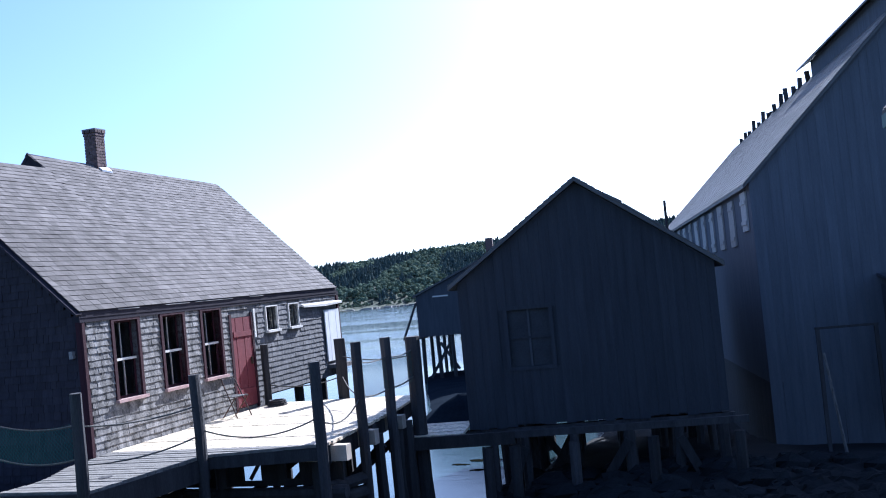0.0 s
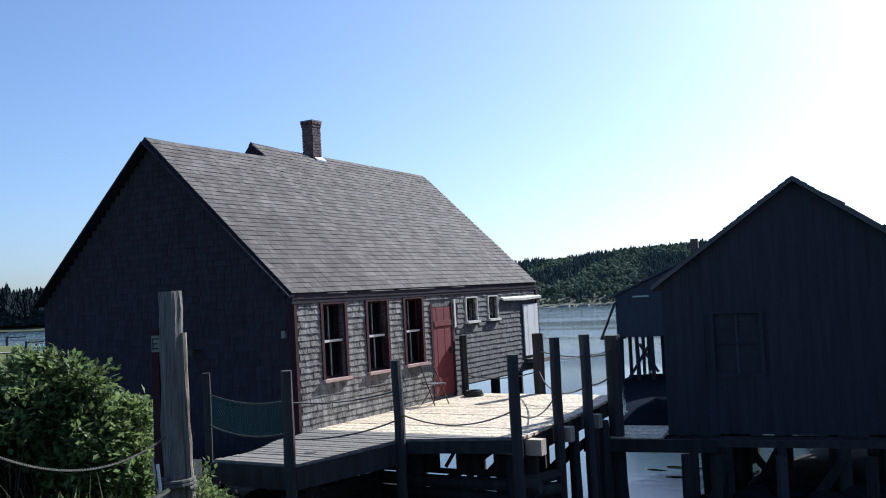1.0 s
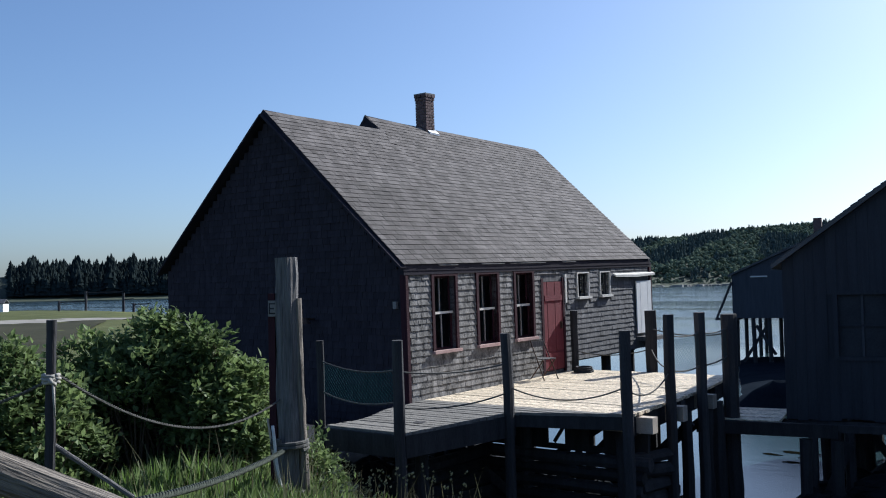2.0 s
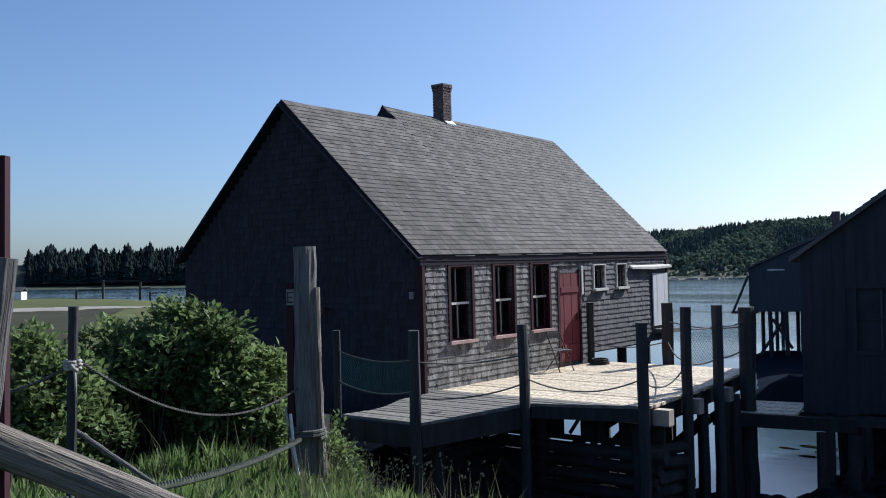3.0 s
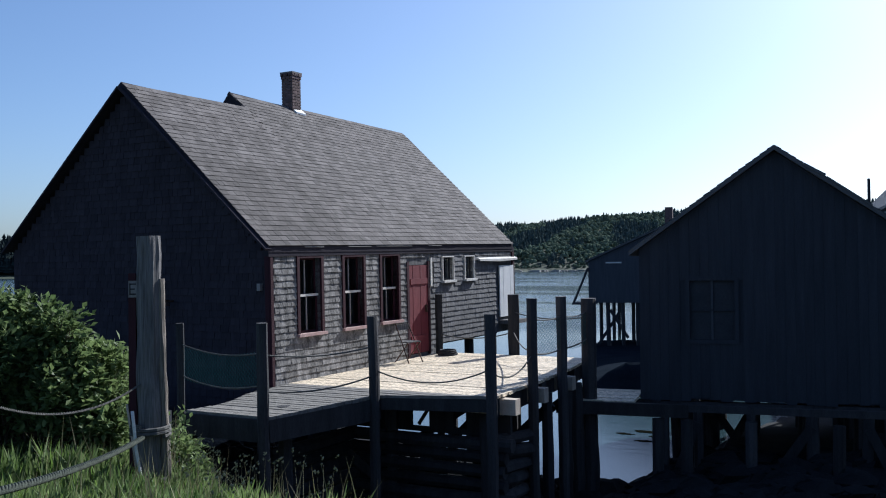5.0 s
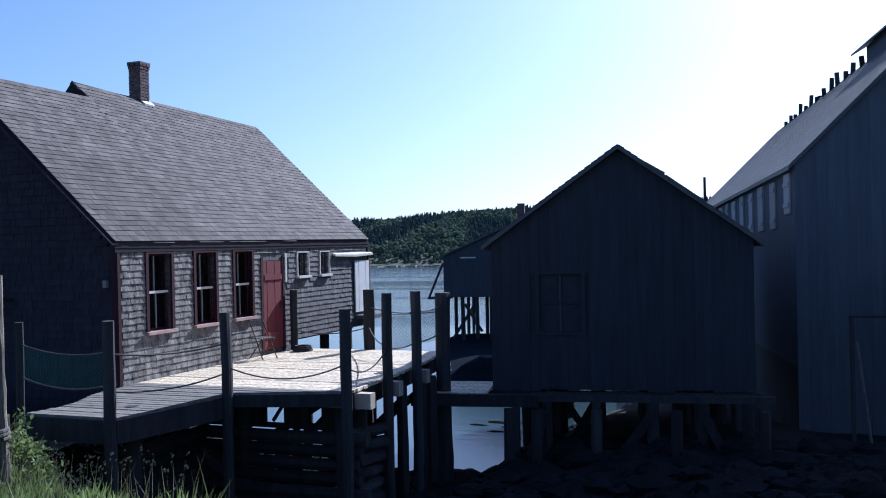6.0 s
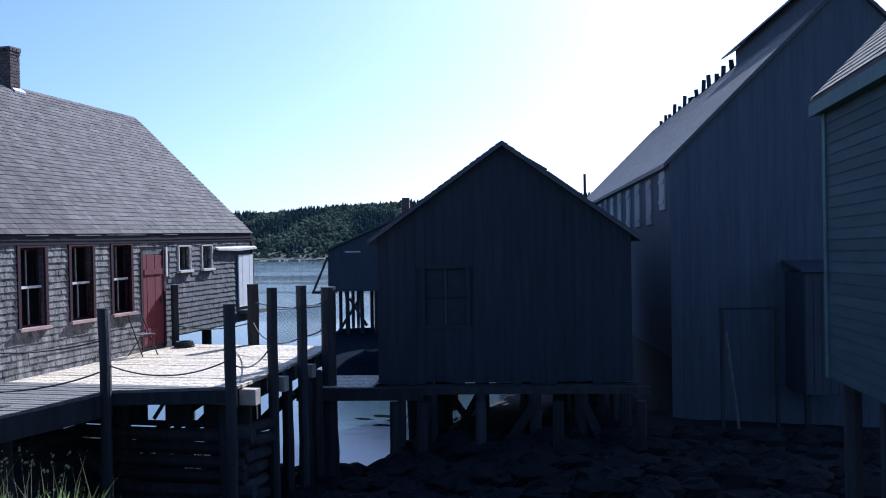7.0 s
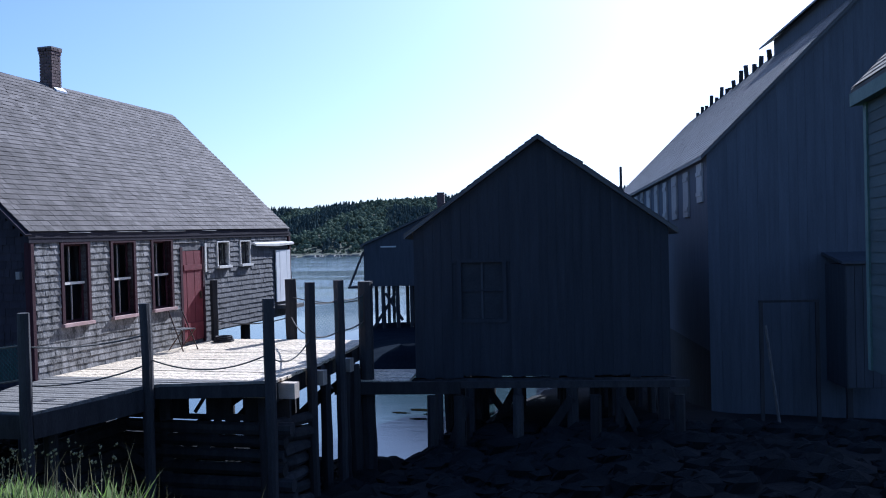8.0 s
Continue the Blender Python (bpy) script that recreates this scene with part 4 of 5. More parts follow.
# weed afloat on the still water
r = random.Random(21)
for d, px, ln in ((27.6, -2.9, 0.6), (27.2, -3.6, 0.3), (26.9, -2.7, 0.3), (26.2, -3.0, 0.25)):
    cx, cy = 11.3 - 0.2049 * d + 0.9788 * px, -13.5 + 0.9788 * d + 0.2049 * px
    bm = bmesh.new()
    pts = []
    for k in range(14):
        a = 2 * math.pi * k / 14
        q = r.uniform(0.45, 1.1)
        pts.append((cx + math.cos(a) * ln * q, cy + math.sin(a) * ln * 0.42 * q, -2.585))
    slab(bm, pts, (0, 0, -0.03))
    solid("floating_weed", bm, mat("wet rockweed", (0.003, 0.004, 0.003), (0.010, 0.010, 0.007), 1.0, 3, 30, (1, 1, 1), 0, spec=0.0), "dark seaweed patch floating on still water", "seaweed", group="floating weed")

# ---- blue-green house at the side ----
green = thing("clapboard_house", "blue-green clapboard house with green eave trim", "house", pose(12.92, -0.95, 0.5, 0, 0, 7.0))
GE, GL = 3.49, 9.0
boxpart("side_wall", (0.0, 0.14, -GL, 0.0, 0, GE), GREENBOARD, green)
bm = bmesh.new()
slab(bm, [(0.14, 0, 0), (6.0, 0, 0), (6.0, 0, GE), (3.0, 0, GE + 3.0), (0.14, 0, GE)], (0, -0.14, 0))
part("gable_wall", bm, GREENBOARD, green)
bm = bmesh.new()
slab(bm, [(0.14, -GL, 0), (6.0, -GL, 0), (6.0, -GL, GE), (3.0, -GL, GE + 3.0), (0.14, -GL, GE)], (0, 0.14, 0))
part("gable_wall", bm, GREENBOARD, green)
boxpart("side_wall", (5.86, 6.0, -GL + 0.14, -0.14, 0, GE), GREENBOARD, green)
boxpart("floor_slab", (0.14, 5.86, -GL + 0.14, -0.14, 0.0, 0.12), DARKROOM, green)
for i in range(26):
    bm = bmesh.new()
    z = 0.02 + i * 0.128
    y = 0.0
    while y > -GL:
        w = random.uniform(2.2, 4.2)
        slab(bm, [(-0.003, y, z + 0.14), (-0.013, y, z), (-0.013, max(-GL, y - w), z), (-0.003, max(-GL, y - w), z + 0.14)], (0.006, 0, 0))
        y -= w + 0.004
    part("clapboard", bm, GREENBOARD, green)
boxpart("corner_board", (-0.03, 0.0, -0.1, 0.03, 0, GE), GREENTRIM, green)
for s, x in ((-1, 0.0), (1, 6.0)):
    bm = bmesh.new()
    slab(bm, [(x + s * 0.12, -GL - 0.2, GE - 0.06), (x + s * 0.12, 0.22, GE - 0.06), (3.0, 0.22, GE + 3.14), (3.0, -GL - 0.2, GE + 3.14)], (0, 0, -0.09))
    part("roof_slope", bm, ROOFING, green)
boxpart("fascia", (-0.135, -0.10, -GL - 0.2, 0.22, GE - 0.27, GE - 0.11), GREENTRIM, green, "green painted eave fascia")
boxpart("soffit", (-0.10, 0.0, -GL, 0.2, GE - 0.26, GE - 0.235), GREENTRIM, green)
bm = bmesh.new()
n = 30
for i in range(n):
    a, b = i / n, (i + 1.1) / n
    xa, xb = -0.12 + 3.12 * a, -0.12 + 3.12 * min(1, b)
    y = 0.22
    while y > -GL:
        w = random.uniform(0.25, 0.34)
        lift = 0.018 + random.uniform(0, 0.006)
        slab(bm, [(xa, y, GE - 0.06 + 3.2 * a + lift), (xb, y, GE - 0.06 + 3.2 * min(1, b) + 0.006), (xb, y - w + 0.006, GE - 0.06 + 3.2 * min(1, b) + 0.006), (xa, y - w + 0.006, GE - 0.06 + 3.2 * a + lift)], (0, 0, -0.006))
        y -= w
part("roof_shingles", bm, ROOFING, green, kind="stuff")
for y in np.arange(-8.5, 0, 1.4):
    bm = bmesh.new()
    tube(bm, [(0.25, y, -3.3), (0.25, y, 0)], 0.11, 7, 0.12)
    part("support_post", bm, TIMBER, green)

# ---- building at the far end of the wharf ----
far = thing("wharf_building", "dark low building on piles at the wharf's far end", "building", pose(-9.0, 38.4, 0, 0, 0, 11.3))
gable_house(far, 13, 10, 2.4, 6.5, 5.25, 0, DARKBOARD, DARKROOF)
boxpart("vent_board", (1.0, 1.9, -0.05, -0.01, 2.25, 2.33), PALE, far)
for u in np.arange(0.2, 13, 0.85):
    bm = bmesh.new()
    tube(bm, [(u + random.uniform(-0.1, 0.1), 0.2, -3.2), (u, 0.2, 0)], 0.12, 7, 0.1)
    part("support_post", bm, TIMBER, far)
for v in (2.5, 5, 7.5, 9.8):
    for u in np.arange(0.3, 13, 1.9):
        bm = bmesh.new()
        tube(bm, [(u, v, -3.2), (u, v, 0)], 0.12, 6, 0.1)
        part("support_post", bm, TIMBER, far)
bm = bmesh.new()
beam(bm, (-0.85, -0.1, 0.0), (0.0, -0.1, 2.0), 0.1, 0.12)
part("strut", bm, TIMBER, far)
boxpart("landing", (-0.9, 0.3, -0.3, 1.4, -0.1, 0.02), TIMBER, far)
boxpart("chimney", (4.2, 4.62, 1.5, 1.9, 4.0, 5.45), BRICK, far)
for p, q in (((0.5, 0.2, -2.4), (1.8, 0.2, -0.4)), ((2.2, 0.2, -2.0), (1.2, 0.2, -0.4))):
    bm = bmesh.new()
    beam(bm, p, q, 0.08, 0.16)
    part("brace", bm, TIMBER, far)

# rockweed ledge between the wharves, and rocks on the flats
rr = random.Random(9)
# mud colour lowered to stand for the shade lying over the bank
mud = mat("shade darkened mud", (0.010, 0.014, 0.020), (0.018, 0.023, 0.031), 1.0, 0.8, 8, (1, 1, 1), 0, spec=0.0)
bm = bmesh.new()
rows = []
for d in (36.5, 36.7, 37.0, 37.3, 37.8, 38.8, 40.3, 42, 44, 47, 50, 54, 58, 63):
    row = []
    for k in range(15):
        w = -0.170 * d + (0.170 * d + 4) * k / 14 + (0.5 * noise.noise((d, k, 2)) if k == 0 else 0)
        up = min(1.0, k / 1.5, (d - 36.5) / 0.8, (63 - d) / 2)
        # ridge added so the bank's near face turns away from the sun
        ridge = (0.72 + 0.02 * k) * max(0.0, min(1.0, (41.0 - d) / 3.7))
        row.append(bm.verts.new((11.3 - 0.2049 * d + 0.9788 * w, -13.5 + 0.9788 * d + 0.2049 * w, -2.68 + up * (0.28 + ridge + 0.12 * noise.noise((d * 0.5, k * 0.7, 4))))))
    rows.append(row)
for r0, r1 in zip(rows, rows[1:]):
    for i in range(14):
        bm.faces.new((r0[i], r0[i + 1], r1[i + 1], r1[i]))
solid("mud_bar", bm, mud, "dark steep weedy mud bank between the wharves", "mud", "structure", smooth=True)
for x0, y0, x1, y1, n, label in ((-5, 0.5, 16, 7, 700, "dark weedy stones under the piers"),):
    vs, fs = [], []
    for _ in range(n):
        x, y, s = rr.uniform(x0, x1), rr.uniform(min(y0, y1), max(y0, y1)), rr.uniform(0.15, 0.55)
        z = land_height(x, y)
        if z < -2.6:
            continue
        i0 = len(vs)
        for k, (zr, rr2) in enumerate(((-0.3, 1.0), (0.25, 0.85), (0.5, 0.35))):
            for j in range(6):
                a = j * math.pi / 3 + k * 0.4
                q = s * rr2 * rr.uniform(0.7, 1.25)
                vs.append((x + q * math.cos(a), y + q * math.sin(a), z + s * zr * rr.uniform(0.7, 1.2)))
        for k in range(2):
            fs += [(i0 + 6 * k + j, i0 + 6 * k + (j + 1) % 6, i0 + 6 * k + 6 + (j + 1) % 6, i0 + 6 * k + 6 + j) for j in range(6)]
        fs.append(tuple(i0 + 12 + j for j in range(6)))
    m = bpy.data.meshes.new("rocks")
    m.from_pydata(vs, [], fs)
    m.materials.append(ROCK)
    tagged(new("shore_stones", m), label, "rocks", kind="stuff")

# ---- the bank: posts, ropes, bush, grass ----


def rough_post(name, p, q, r, label, mt=POSTWOOD, knobs=0.16, category="post", n=24):
    """A rough round timber from p to q, made upright in its own frame so that the grain runs along it."""
    p, q = Vector(p), Vector(q)
    ln = (q - p).length
    bm = bmesh.new()
    tube(bm, [(r * 0.15 * noise.noise((i * 0.5, 1, r * 90)), r * 0.15 * noise.noise((i * 0.5, 4, r * 90)), ln * i / n) for i in range(n + 1)], r, 18, knobs, 0.92)
    ob = solid(name, bm, mt, label, category)
    ob.matrix_world = Matrix.Translation(p) @ (q - p).to_track_quat("Z", "Y").to_matrix().to_4x4()
    return ob


big = thing("mooring_post", "tall split grey wooden post wrapped with rope", "post", pose(4.613, -7.183, -0.592) @ Matrix.Scale(1.286, 4))
bm = bmesh.new()
n = 22
tube(bm, [(0.015 * noise.noise((i * 0.5, 1, 2)) + 0.03 - 0.03 * i / n, 0.015 * noise.noise((i * 0.5, 4, 2)), -0.7 + 3.02 * i / n) for i in range(n + 1)], 0.086, 22, 0.16, 0.93)
part("shaft", bm, POSTWOOD, big)
bm = bmesh.new()
tube(bm, [(0.062 + 0.05 * i / 14 + 0.006 * noise.noise((i * 0.9, 7, 1)), 0.038 + 0.036 * i / 14, 2.02 - 1.82 * i / 14) for i in range(15)], 0.036, 9, 0.35)
# paler wood than the shaft, to paint the sunlit rim on this side
part("split_slab", bm, DRIFT, big, "split slab standing off the post, coloured pale as its sunlit edge")
bm = bmesh.new()
beam(bm, (-0.085, -0.055, 2.06), (-0.08, -0.05, 0.1), 0.07, 0.05, (1, 0.6, 0))
part("backing_stake", bm, RED_DARK, big, "dark red backing board")
plate = pose(-0.048, -0.092, 1.95, 0, 0, -42)
bm = bmesh.new()
box(bm, -0.006, 0.006, -0.030, 0.036, -0.058, 0.058, plate)
sign = part("sign_plate", bm, DULL, big, "small pale notice plate")
for za, zb, ya in ((0.03, 0.04, 0.02), (-0.005, 0.005, 0.012), (-0.04, -0.03, 0.02), (-0.04, 0.04, -0.016)):
    bm = bmesh.new()
    box(bm, 0.006, 0.008, -0.024, ya, za, zb, plate)
    part("sign_bar", bm, TIMBER, sign)
bm = bmesh.new()
beam(bm, (-0.10, -0.10, 1.15), (-0.03, -0.06, 0.62), 0.025, 0.015)
part("splinter", bm, ENDWOOD, big, "pale split splinter")
for z, r in ((0.93, 0.13), (0.955, 0.125), (0.60, 0.12)):
    bm = bmesh.new()
    tube(bm, [(r * math.cos(a * 0.45) + 0.02, r * math.sin(a * 0.45), z + 0.002 * a) for a in range(26)], 0.015, 6)
    part("rope_wrap", bm, ROPE, big)
rough_post("stake", (5.70, -10.18, 0.0), (5.74, -10.17, 1.93), 0.032, "thin dark stake standing in the bushes", TIMBER)

bm = bmesh.new()
for k, (z, r) in enumerate(((1.585, 0.046), (1.565, 0.050), (1.545, 0.045))):
    tube(bm, [(5.735 + r * math.cos(a * 0.52), -10.172 + r * math.sin(a * 0.52), z + 0.004 * math.sin(a + k)) for a in range(13)], 0.012, 6)
tube(bm, [(5.77, -10.20, 1.57), (5.80, -10.21, 1.55), (5.79, -10.18, 1.53), (5.76, -10.16, 1.56)], 0.014, 6)
tube(bm, [(5.79, -10.19, 1.54), (5.80, -10.19, 1.42), (5.795, -10.18, 1.33)], 0.009, 6, 0, 0.6)
solid("rope_knot", bm, mat("bleached rope", (0.22, 0.21, 0.19), (0.42, 0.40, 0.36), 0.9, 20, 160, (1, 1, 1), 0.5), "bleached rope knotted round the thin stake", "rope", smooth=True)


def twisted_rope(p, q, sag, r, label, material, n=300):
    """A three-strand rope hanging from p to q."""
    p, q = Vector(p), Vector(q)
    bm = bmesh.new()
    ln = (q - p).length
    side = (q - p).cross(Vector((0, 0, 1))).normalized()
    for s in range(3):
        pts = []
        for i in range(n * 2 + 1):
            t = i / (n * 2)
            c = p.lerp(q, t) - Vector((0, 0, sag * 4 * t * (1 - t)))
            a = 2 * math.pi * (t * ln / (r * 7.5) + s / 3)
            pts.append(c + side * (r * 0.72 * math.cos(a)) + Vector((0, 0, r * 0.72 * math.sin(a))))
        tube(bm, pts, r * 0.43, 5)
    solid("rope", bm, material, label, "rope", group="bank ropes", smooth=True)


twisted_rope((5.75, -10.12, 1.58), (4.60, -7.24, 1.08), 0.30, 0.009, "thin grey rope sagging between stake and post", ROPE)
twisted_rope((8.25, -11.98, 1.36), (4.64, -7.24, 0.604), 0.10, 0.021, "thick twisted rope running to the post", ROPE_GREEN, 420)
twisted_rope((5.0, -10.9, 1.40), (5.73, -10.2, 1.55), 0.1, 0.010, "thin grey rope sagging between stake and post", ROPE)
twisted_rope((6.02, -8.52, 0.13), (4.66, -7.22, 0.18), 0.03, 0.012, "thin low rope tied to the grey post", ROPE)
bm = bmesh.new()
tube(bm, [(4.67, -7.42, 0.85), (4.682, -7.41, 0.7), (4.692, -7.40, 0.52), (4.712, -7.38, 0.35), (4.728, -7.358, 0.19)], 0.015, 7, 0.1)
solid("rope_end", bm, mat("bleached white rope", (0.5, 0.5, 0.48), (0.78, 0.77, 0.74), 0.9, 20, 160, (1, 1, 1), 0.5), "bleached white rope end hanging down the post", "rope", smooth=True)
rough_post("fallen_stick", (5.66, -10.14, 1.16), (6.05, -9.8, 0.80), 0.016, "thin fallen stick leaning among the grass", POSTWOOD)
rough_post("log_rail", (8.02, -12.16, 1.74), (10.38, -10.03, 0.37), 0.066, "weathered grey log leaning down from the gate post", DRIFT, 0.14, "log")
rough_post("gate_post", (8.19, -12.06, 0.2), (8.373, -11.913, 2.16), 0.05, "weathered grey gate post leaning a little", POSTWOOD)
bm = bmesh.new()
box(bm, -0.05, 0.05, -0.02, 0.02, 0.3, 2.50, pose(8.20, -11.86, 0, 0, 0, 39))
solid("red_board", bm, RED_DARK, "dark red painted upright board by the gate post", "board")

# fence and hut across the field
FENCE = [(60.1, 1.1), (58.7, 2.2), (56.7, 2.6), (56.15, 2.0), (55.2, 2.2), (54.3, 2.2)]
for b, h in FENCE:
    x, y = away(b, 118)
    bm = bmesh.new()
    z = land_height(x, y)
    tube(bm, [(x, y, z - 0.3), (x, y, z + h)], 0.15, 7, 0.1)
    solid("fence_post", bm, TIMBER, "dark fence post at the field's far edge", "post", group="field fence posts")
for (b0, h0), (b1, h1) in zip(FENCE, FENCE[1:]):
    (xa, ya), (xb, yb) = away(b0, 118), away(b1, 118)
    bm = bmesh.new()
    za = land_height(xa, ya)
    beam(bm, (xa, ya, za + min(h0, h1) - 0.15), (xb, yb, za + min(h0, h1) - 0.12), 0.06, 0.12)
    solid("fence_rail", bm, TIMBER, "thin fence rail at the field's far edge", "rail", group="field fence rails")
hx, hy = away(63.2, 125)
hut = thing("white_hut", "small white hut with a grey roof across the field", "hut", pose(hx, hy, 0, 0, 0, 40))
boxpart("wall", (-1.0, 1.0, -0.8, 0.8, -1.0, 1.1), WHITE, hut)
bm = bmesh.new()
slab(bm, [(-1.1, -0.9, 1.1), (1.1, -0.9, 1.1), (1.1, 0, 1.6), (-1.1, 0, 1.6)], (0, 0, 0.08))
slab(bm, [(-1.1, 0.9, 1.1), (-1.1, 0, 1.6), (1.1, 0, 1.6), (1.1, 0.9, 1.1)], (0, 0, 0.08))
part("roof", bm, DARKROOF, hut)
bm = bmesh.new()
strip = []
for b in np.arange(55.2, 80, 0.4):
    near = 74 - 0.8 * (b - 55) + 1.5 * noise.noise((b * 0.9, 0, 0))
    wide = min(10, (b - 55.2) * 2.2) + 1.2 * noise.noise((b * 0.7, 5, 0))
    strip.append([bm.verts.new((*away(b, near + wide * k / 3), land_height(*away(b, near + wide * k / 3)) + 0.05)) for k in range(4)])
for r0, r1 in zip(strip, strip[1:]):
    for i in range(3):
        bm.faces.new((r0[i], r0[i + 1], r1[i + 1], r1[i]))
yard = bmesh.new()
strip2 = []
for b in np.arange(57.6, 80, 0.4):
    far_d = 73.6 - 0.8 * (b - 55) + 1.5 * noise.noise((b * 0.9, 0, 0))
    near_d = far_d - min(46, (b - 57.6) * 16 + 3) + 2 * noise.noise((b * 0.8, 9, 0))
    strip2.append([yard.verts.new((*away(b, near_d + (far_d - near_d) * k / 14), land_height(*away(b, near_d + (far_d - near_d) * k / 14)) + 0.045)) for k in range(15)])
for r0, r1 in zip(strip2, strip2[1:]):
    for i in range(14):
        yard.faces.new((r0[i], r0[i + 1], r1[i + 1], r1[i]))
solid("dirt_yard", yard, mat("trodden grassy earth", (0.024, 0.025, 0.013), (0.052, 0.049, 0.029), 0.95, 0.25, 6, (1, 1, 1), 0.4, spec=0.1), "trodden olive-brown earth yard beside the lane", "yard", "structure", smooth=True)
solid("road", bm, GRAVEL, "pale gravel lane across the grass field", "road", "structure")


def bush(name, label, lobes, leaves, size, twigs, seed, base):
    """A rose bush: stems that fan out, and clumps of folded leaves on the twig ends, thin at the rim."""
    r = random.Random(seed)
    owner = thing(name, label, "bush")
    bm = bmesh.new()
    ends = []
    clumps = []
    for c, rad in lobes:
        for _ in range(26):
            d = Vector((r.gauss(0, 1), r.gauss(0, 1), r.gauss(0.35, 0.8))).normalized()
            k = r.uniform(0.72, 1.0)
            clumps.append((Vector((c[0] + d.x * rad[0] * k, c[1] + d.y * rad[1] * k, max(base + 0.12, c[2] + d.z * rad[2] * k))), r.uniform(0.14, 0.30)))
    for k in range(twigs):
        c, rad = r.choice(clumps)
        d = Vector((r.gauss(0, 1), r.gauss(0, 1), r.gauss(0.5, 0.8))).normalized()
        e = c + d * rad * r.uniform(0.6, 1.05)
        ends.append((e, d))
        if k % 5 == 0:
            root = Vector((c[0] * 0.8 + lobes[0][0][0] * 0.2, c[1] * 0.8 + lobes[0][0][1] * 0.2, base))
            mid = root.lerp(e, 0.5) + Vector((0, 0, 0.12))
            tube(bm, [root, mid, e], 0.012, 4, 0, 0.4)
    part("stem_frame", bm, BARK, owner)
    vs, fs = [], []
    for k in range(leaves):
        e, d = ends[k % len(ends)]
        p = e + Vector((r.gauss(0, 0.045), r.gauss(0, 0.045), r.gauss(0, 0.035)))
        a = (d * 0.6 + Vector((r.gauss(0, 0.7), r.gauss(0, 0.7), r.gauss(0.15, 0.5)))).normalized()
        nrm = Vector((r.gauss(0, 0.5), r.gauss(0, 0.5), 1)).normalized()
        sd = a.cross(nrm).normalized()
        up = sd.cross(a)
        ln, w = size * r.uniform(0.7, 1.4), size * r.uniform(0.26, 0.40)
        i0 = len(vs)
        vs += [p, p + a * ln * 0.5 + sd * w + up * 0.2 * w, p + a * ln, p + a * ln * 0.5 - sd * w + up * 0.2 * w]
        fs += [(i0, i0 + 1, i0 + 2), (i0, i0 + 2, i0 + 3)]
    m = bpy.data.meshes.new("leaves")
    m.from_pydata(vs, [], fs)
    m.materials.append(LEAF)
    ob = new("leaves", m)
    ob.parent = owner
    tagged(ob, kind="stuff")


bush("rose_bush", "large leafy green rose bush before the house", [((2.8, -7.35, 0.85), (0.75, 0.75, 0.80)), ((3.35, -6.95, 0.65), (0.62, 0.6, 0.62)), ((2.35, -7.75, 0.75), (0.6, 0.6, 0.68)), ((3.05, -7.1, 1.0), (0.5, 0.5, 0.68))], 36000, 0.078, 3000, 1, 0.0)
bush("rose_bush", "lower green rose bush beside the stake", [((2.9, -8.75, 0.66), (0.6, 0.55, 0.66)), ((2.7, -9.2, 0.93), (0.65, 0.6, 0.72)), ((2.2, -9.75, 0.88), (0.6, 0.6, 0.72))], 20000, 0.076, 1900, 2, 0.0)


bush("low_shrub", "small leafy shrub at the bank's edge", [((4.42, -6.58, 0.15), (0.11, 0.11, 0.28))], 620, 0.07, 60, 3, -0.2)


def blades(name, label, count, material, seed, where, tall, width):
    r = random.Random(seed)
    vs, fs = [], []
    while count:
        x, y = where(r)
        z = land_height(x, y)
        if z < -0.75 or math.hypot(x - 11.3, y + 13.4) < 1.3 or noise.noise((x * 1.9, y * 1.9, 9)) + 0.35 < r.random() * 0.7:
            continue
        count -= 1
        h = tall * r.uniform(0.45, 1.15) * (0.7 + 0.6 * noise.noise((x * 1.3, y * 1.3, 2)))
        a = r.uniform(0, 2 * math.pi)
        lx, ly = r.gauss(0, 0.22) * h, r.gauss(0, 0.22) * h
        wx, wy = width * math.cos(a), width * math.sin(a)
        i0 = len(vs)
        vs += [(x - wx, y - wy, z - 0.02), (x + wx, y + wy, z - 0.02), (x + lx * 0.4 + wx * 0.8, y + ly * 0.4 + wy * 0.8, z + h * 0.6), (x + lx * 0.4 - wx * 0.8, y + ly * 0.4 - wy * 0.8, z + h * 0.6), (x + lx, y + ly, z + h)]
        fs += [(i0, i0 + 1, i0 + 2, i0 + 3), (i0 + 3, i0 + 2, i0 + 4)]
    m = bpy.data.meshes.new(name)
    m.from_pydata(vs, [], fs)
    m.materials.append(material)
    tagged(new(name, m), label, "grass", kind="stuff")


def bank_place(r):
    x = r.uniform(0.5, 15.5)
    return x, float(np.interp(x, EX, EY)) + 0.9 - 4.6 * r.random() ** 1.3


blades("bank_grass", "tall green grass along the bank", 30000, GRASS, 5, bank_place, 0.43, 0.008)
blades("seed_stalks", "thin brown seed stalks among the bank grass", 2200, STALK, 6, bank_place, 0.75, 0.005)
blades("weed_leaves", "broad green weed leaves on the bank", 44000, LEAF, 7, bank_place, 0.42, 0.022)

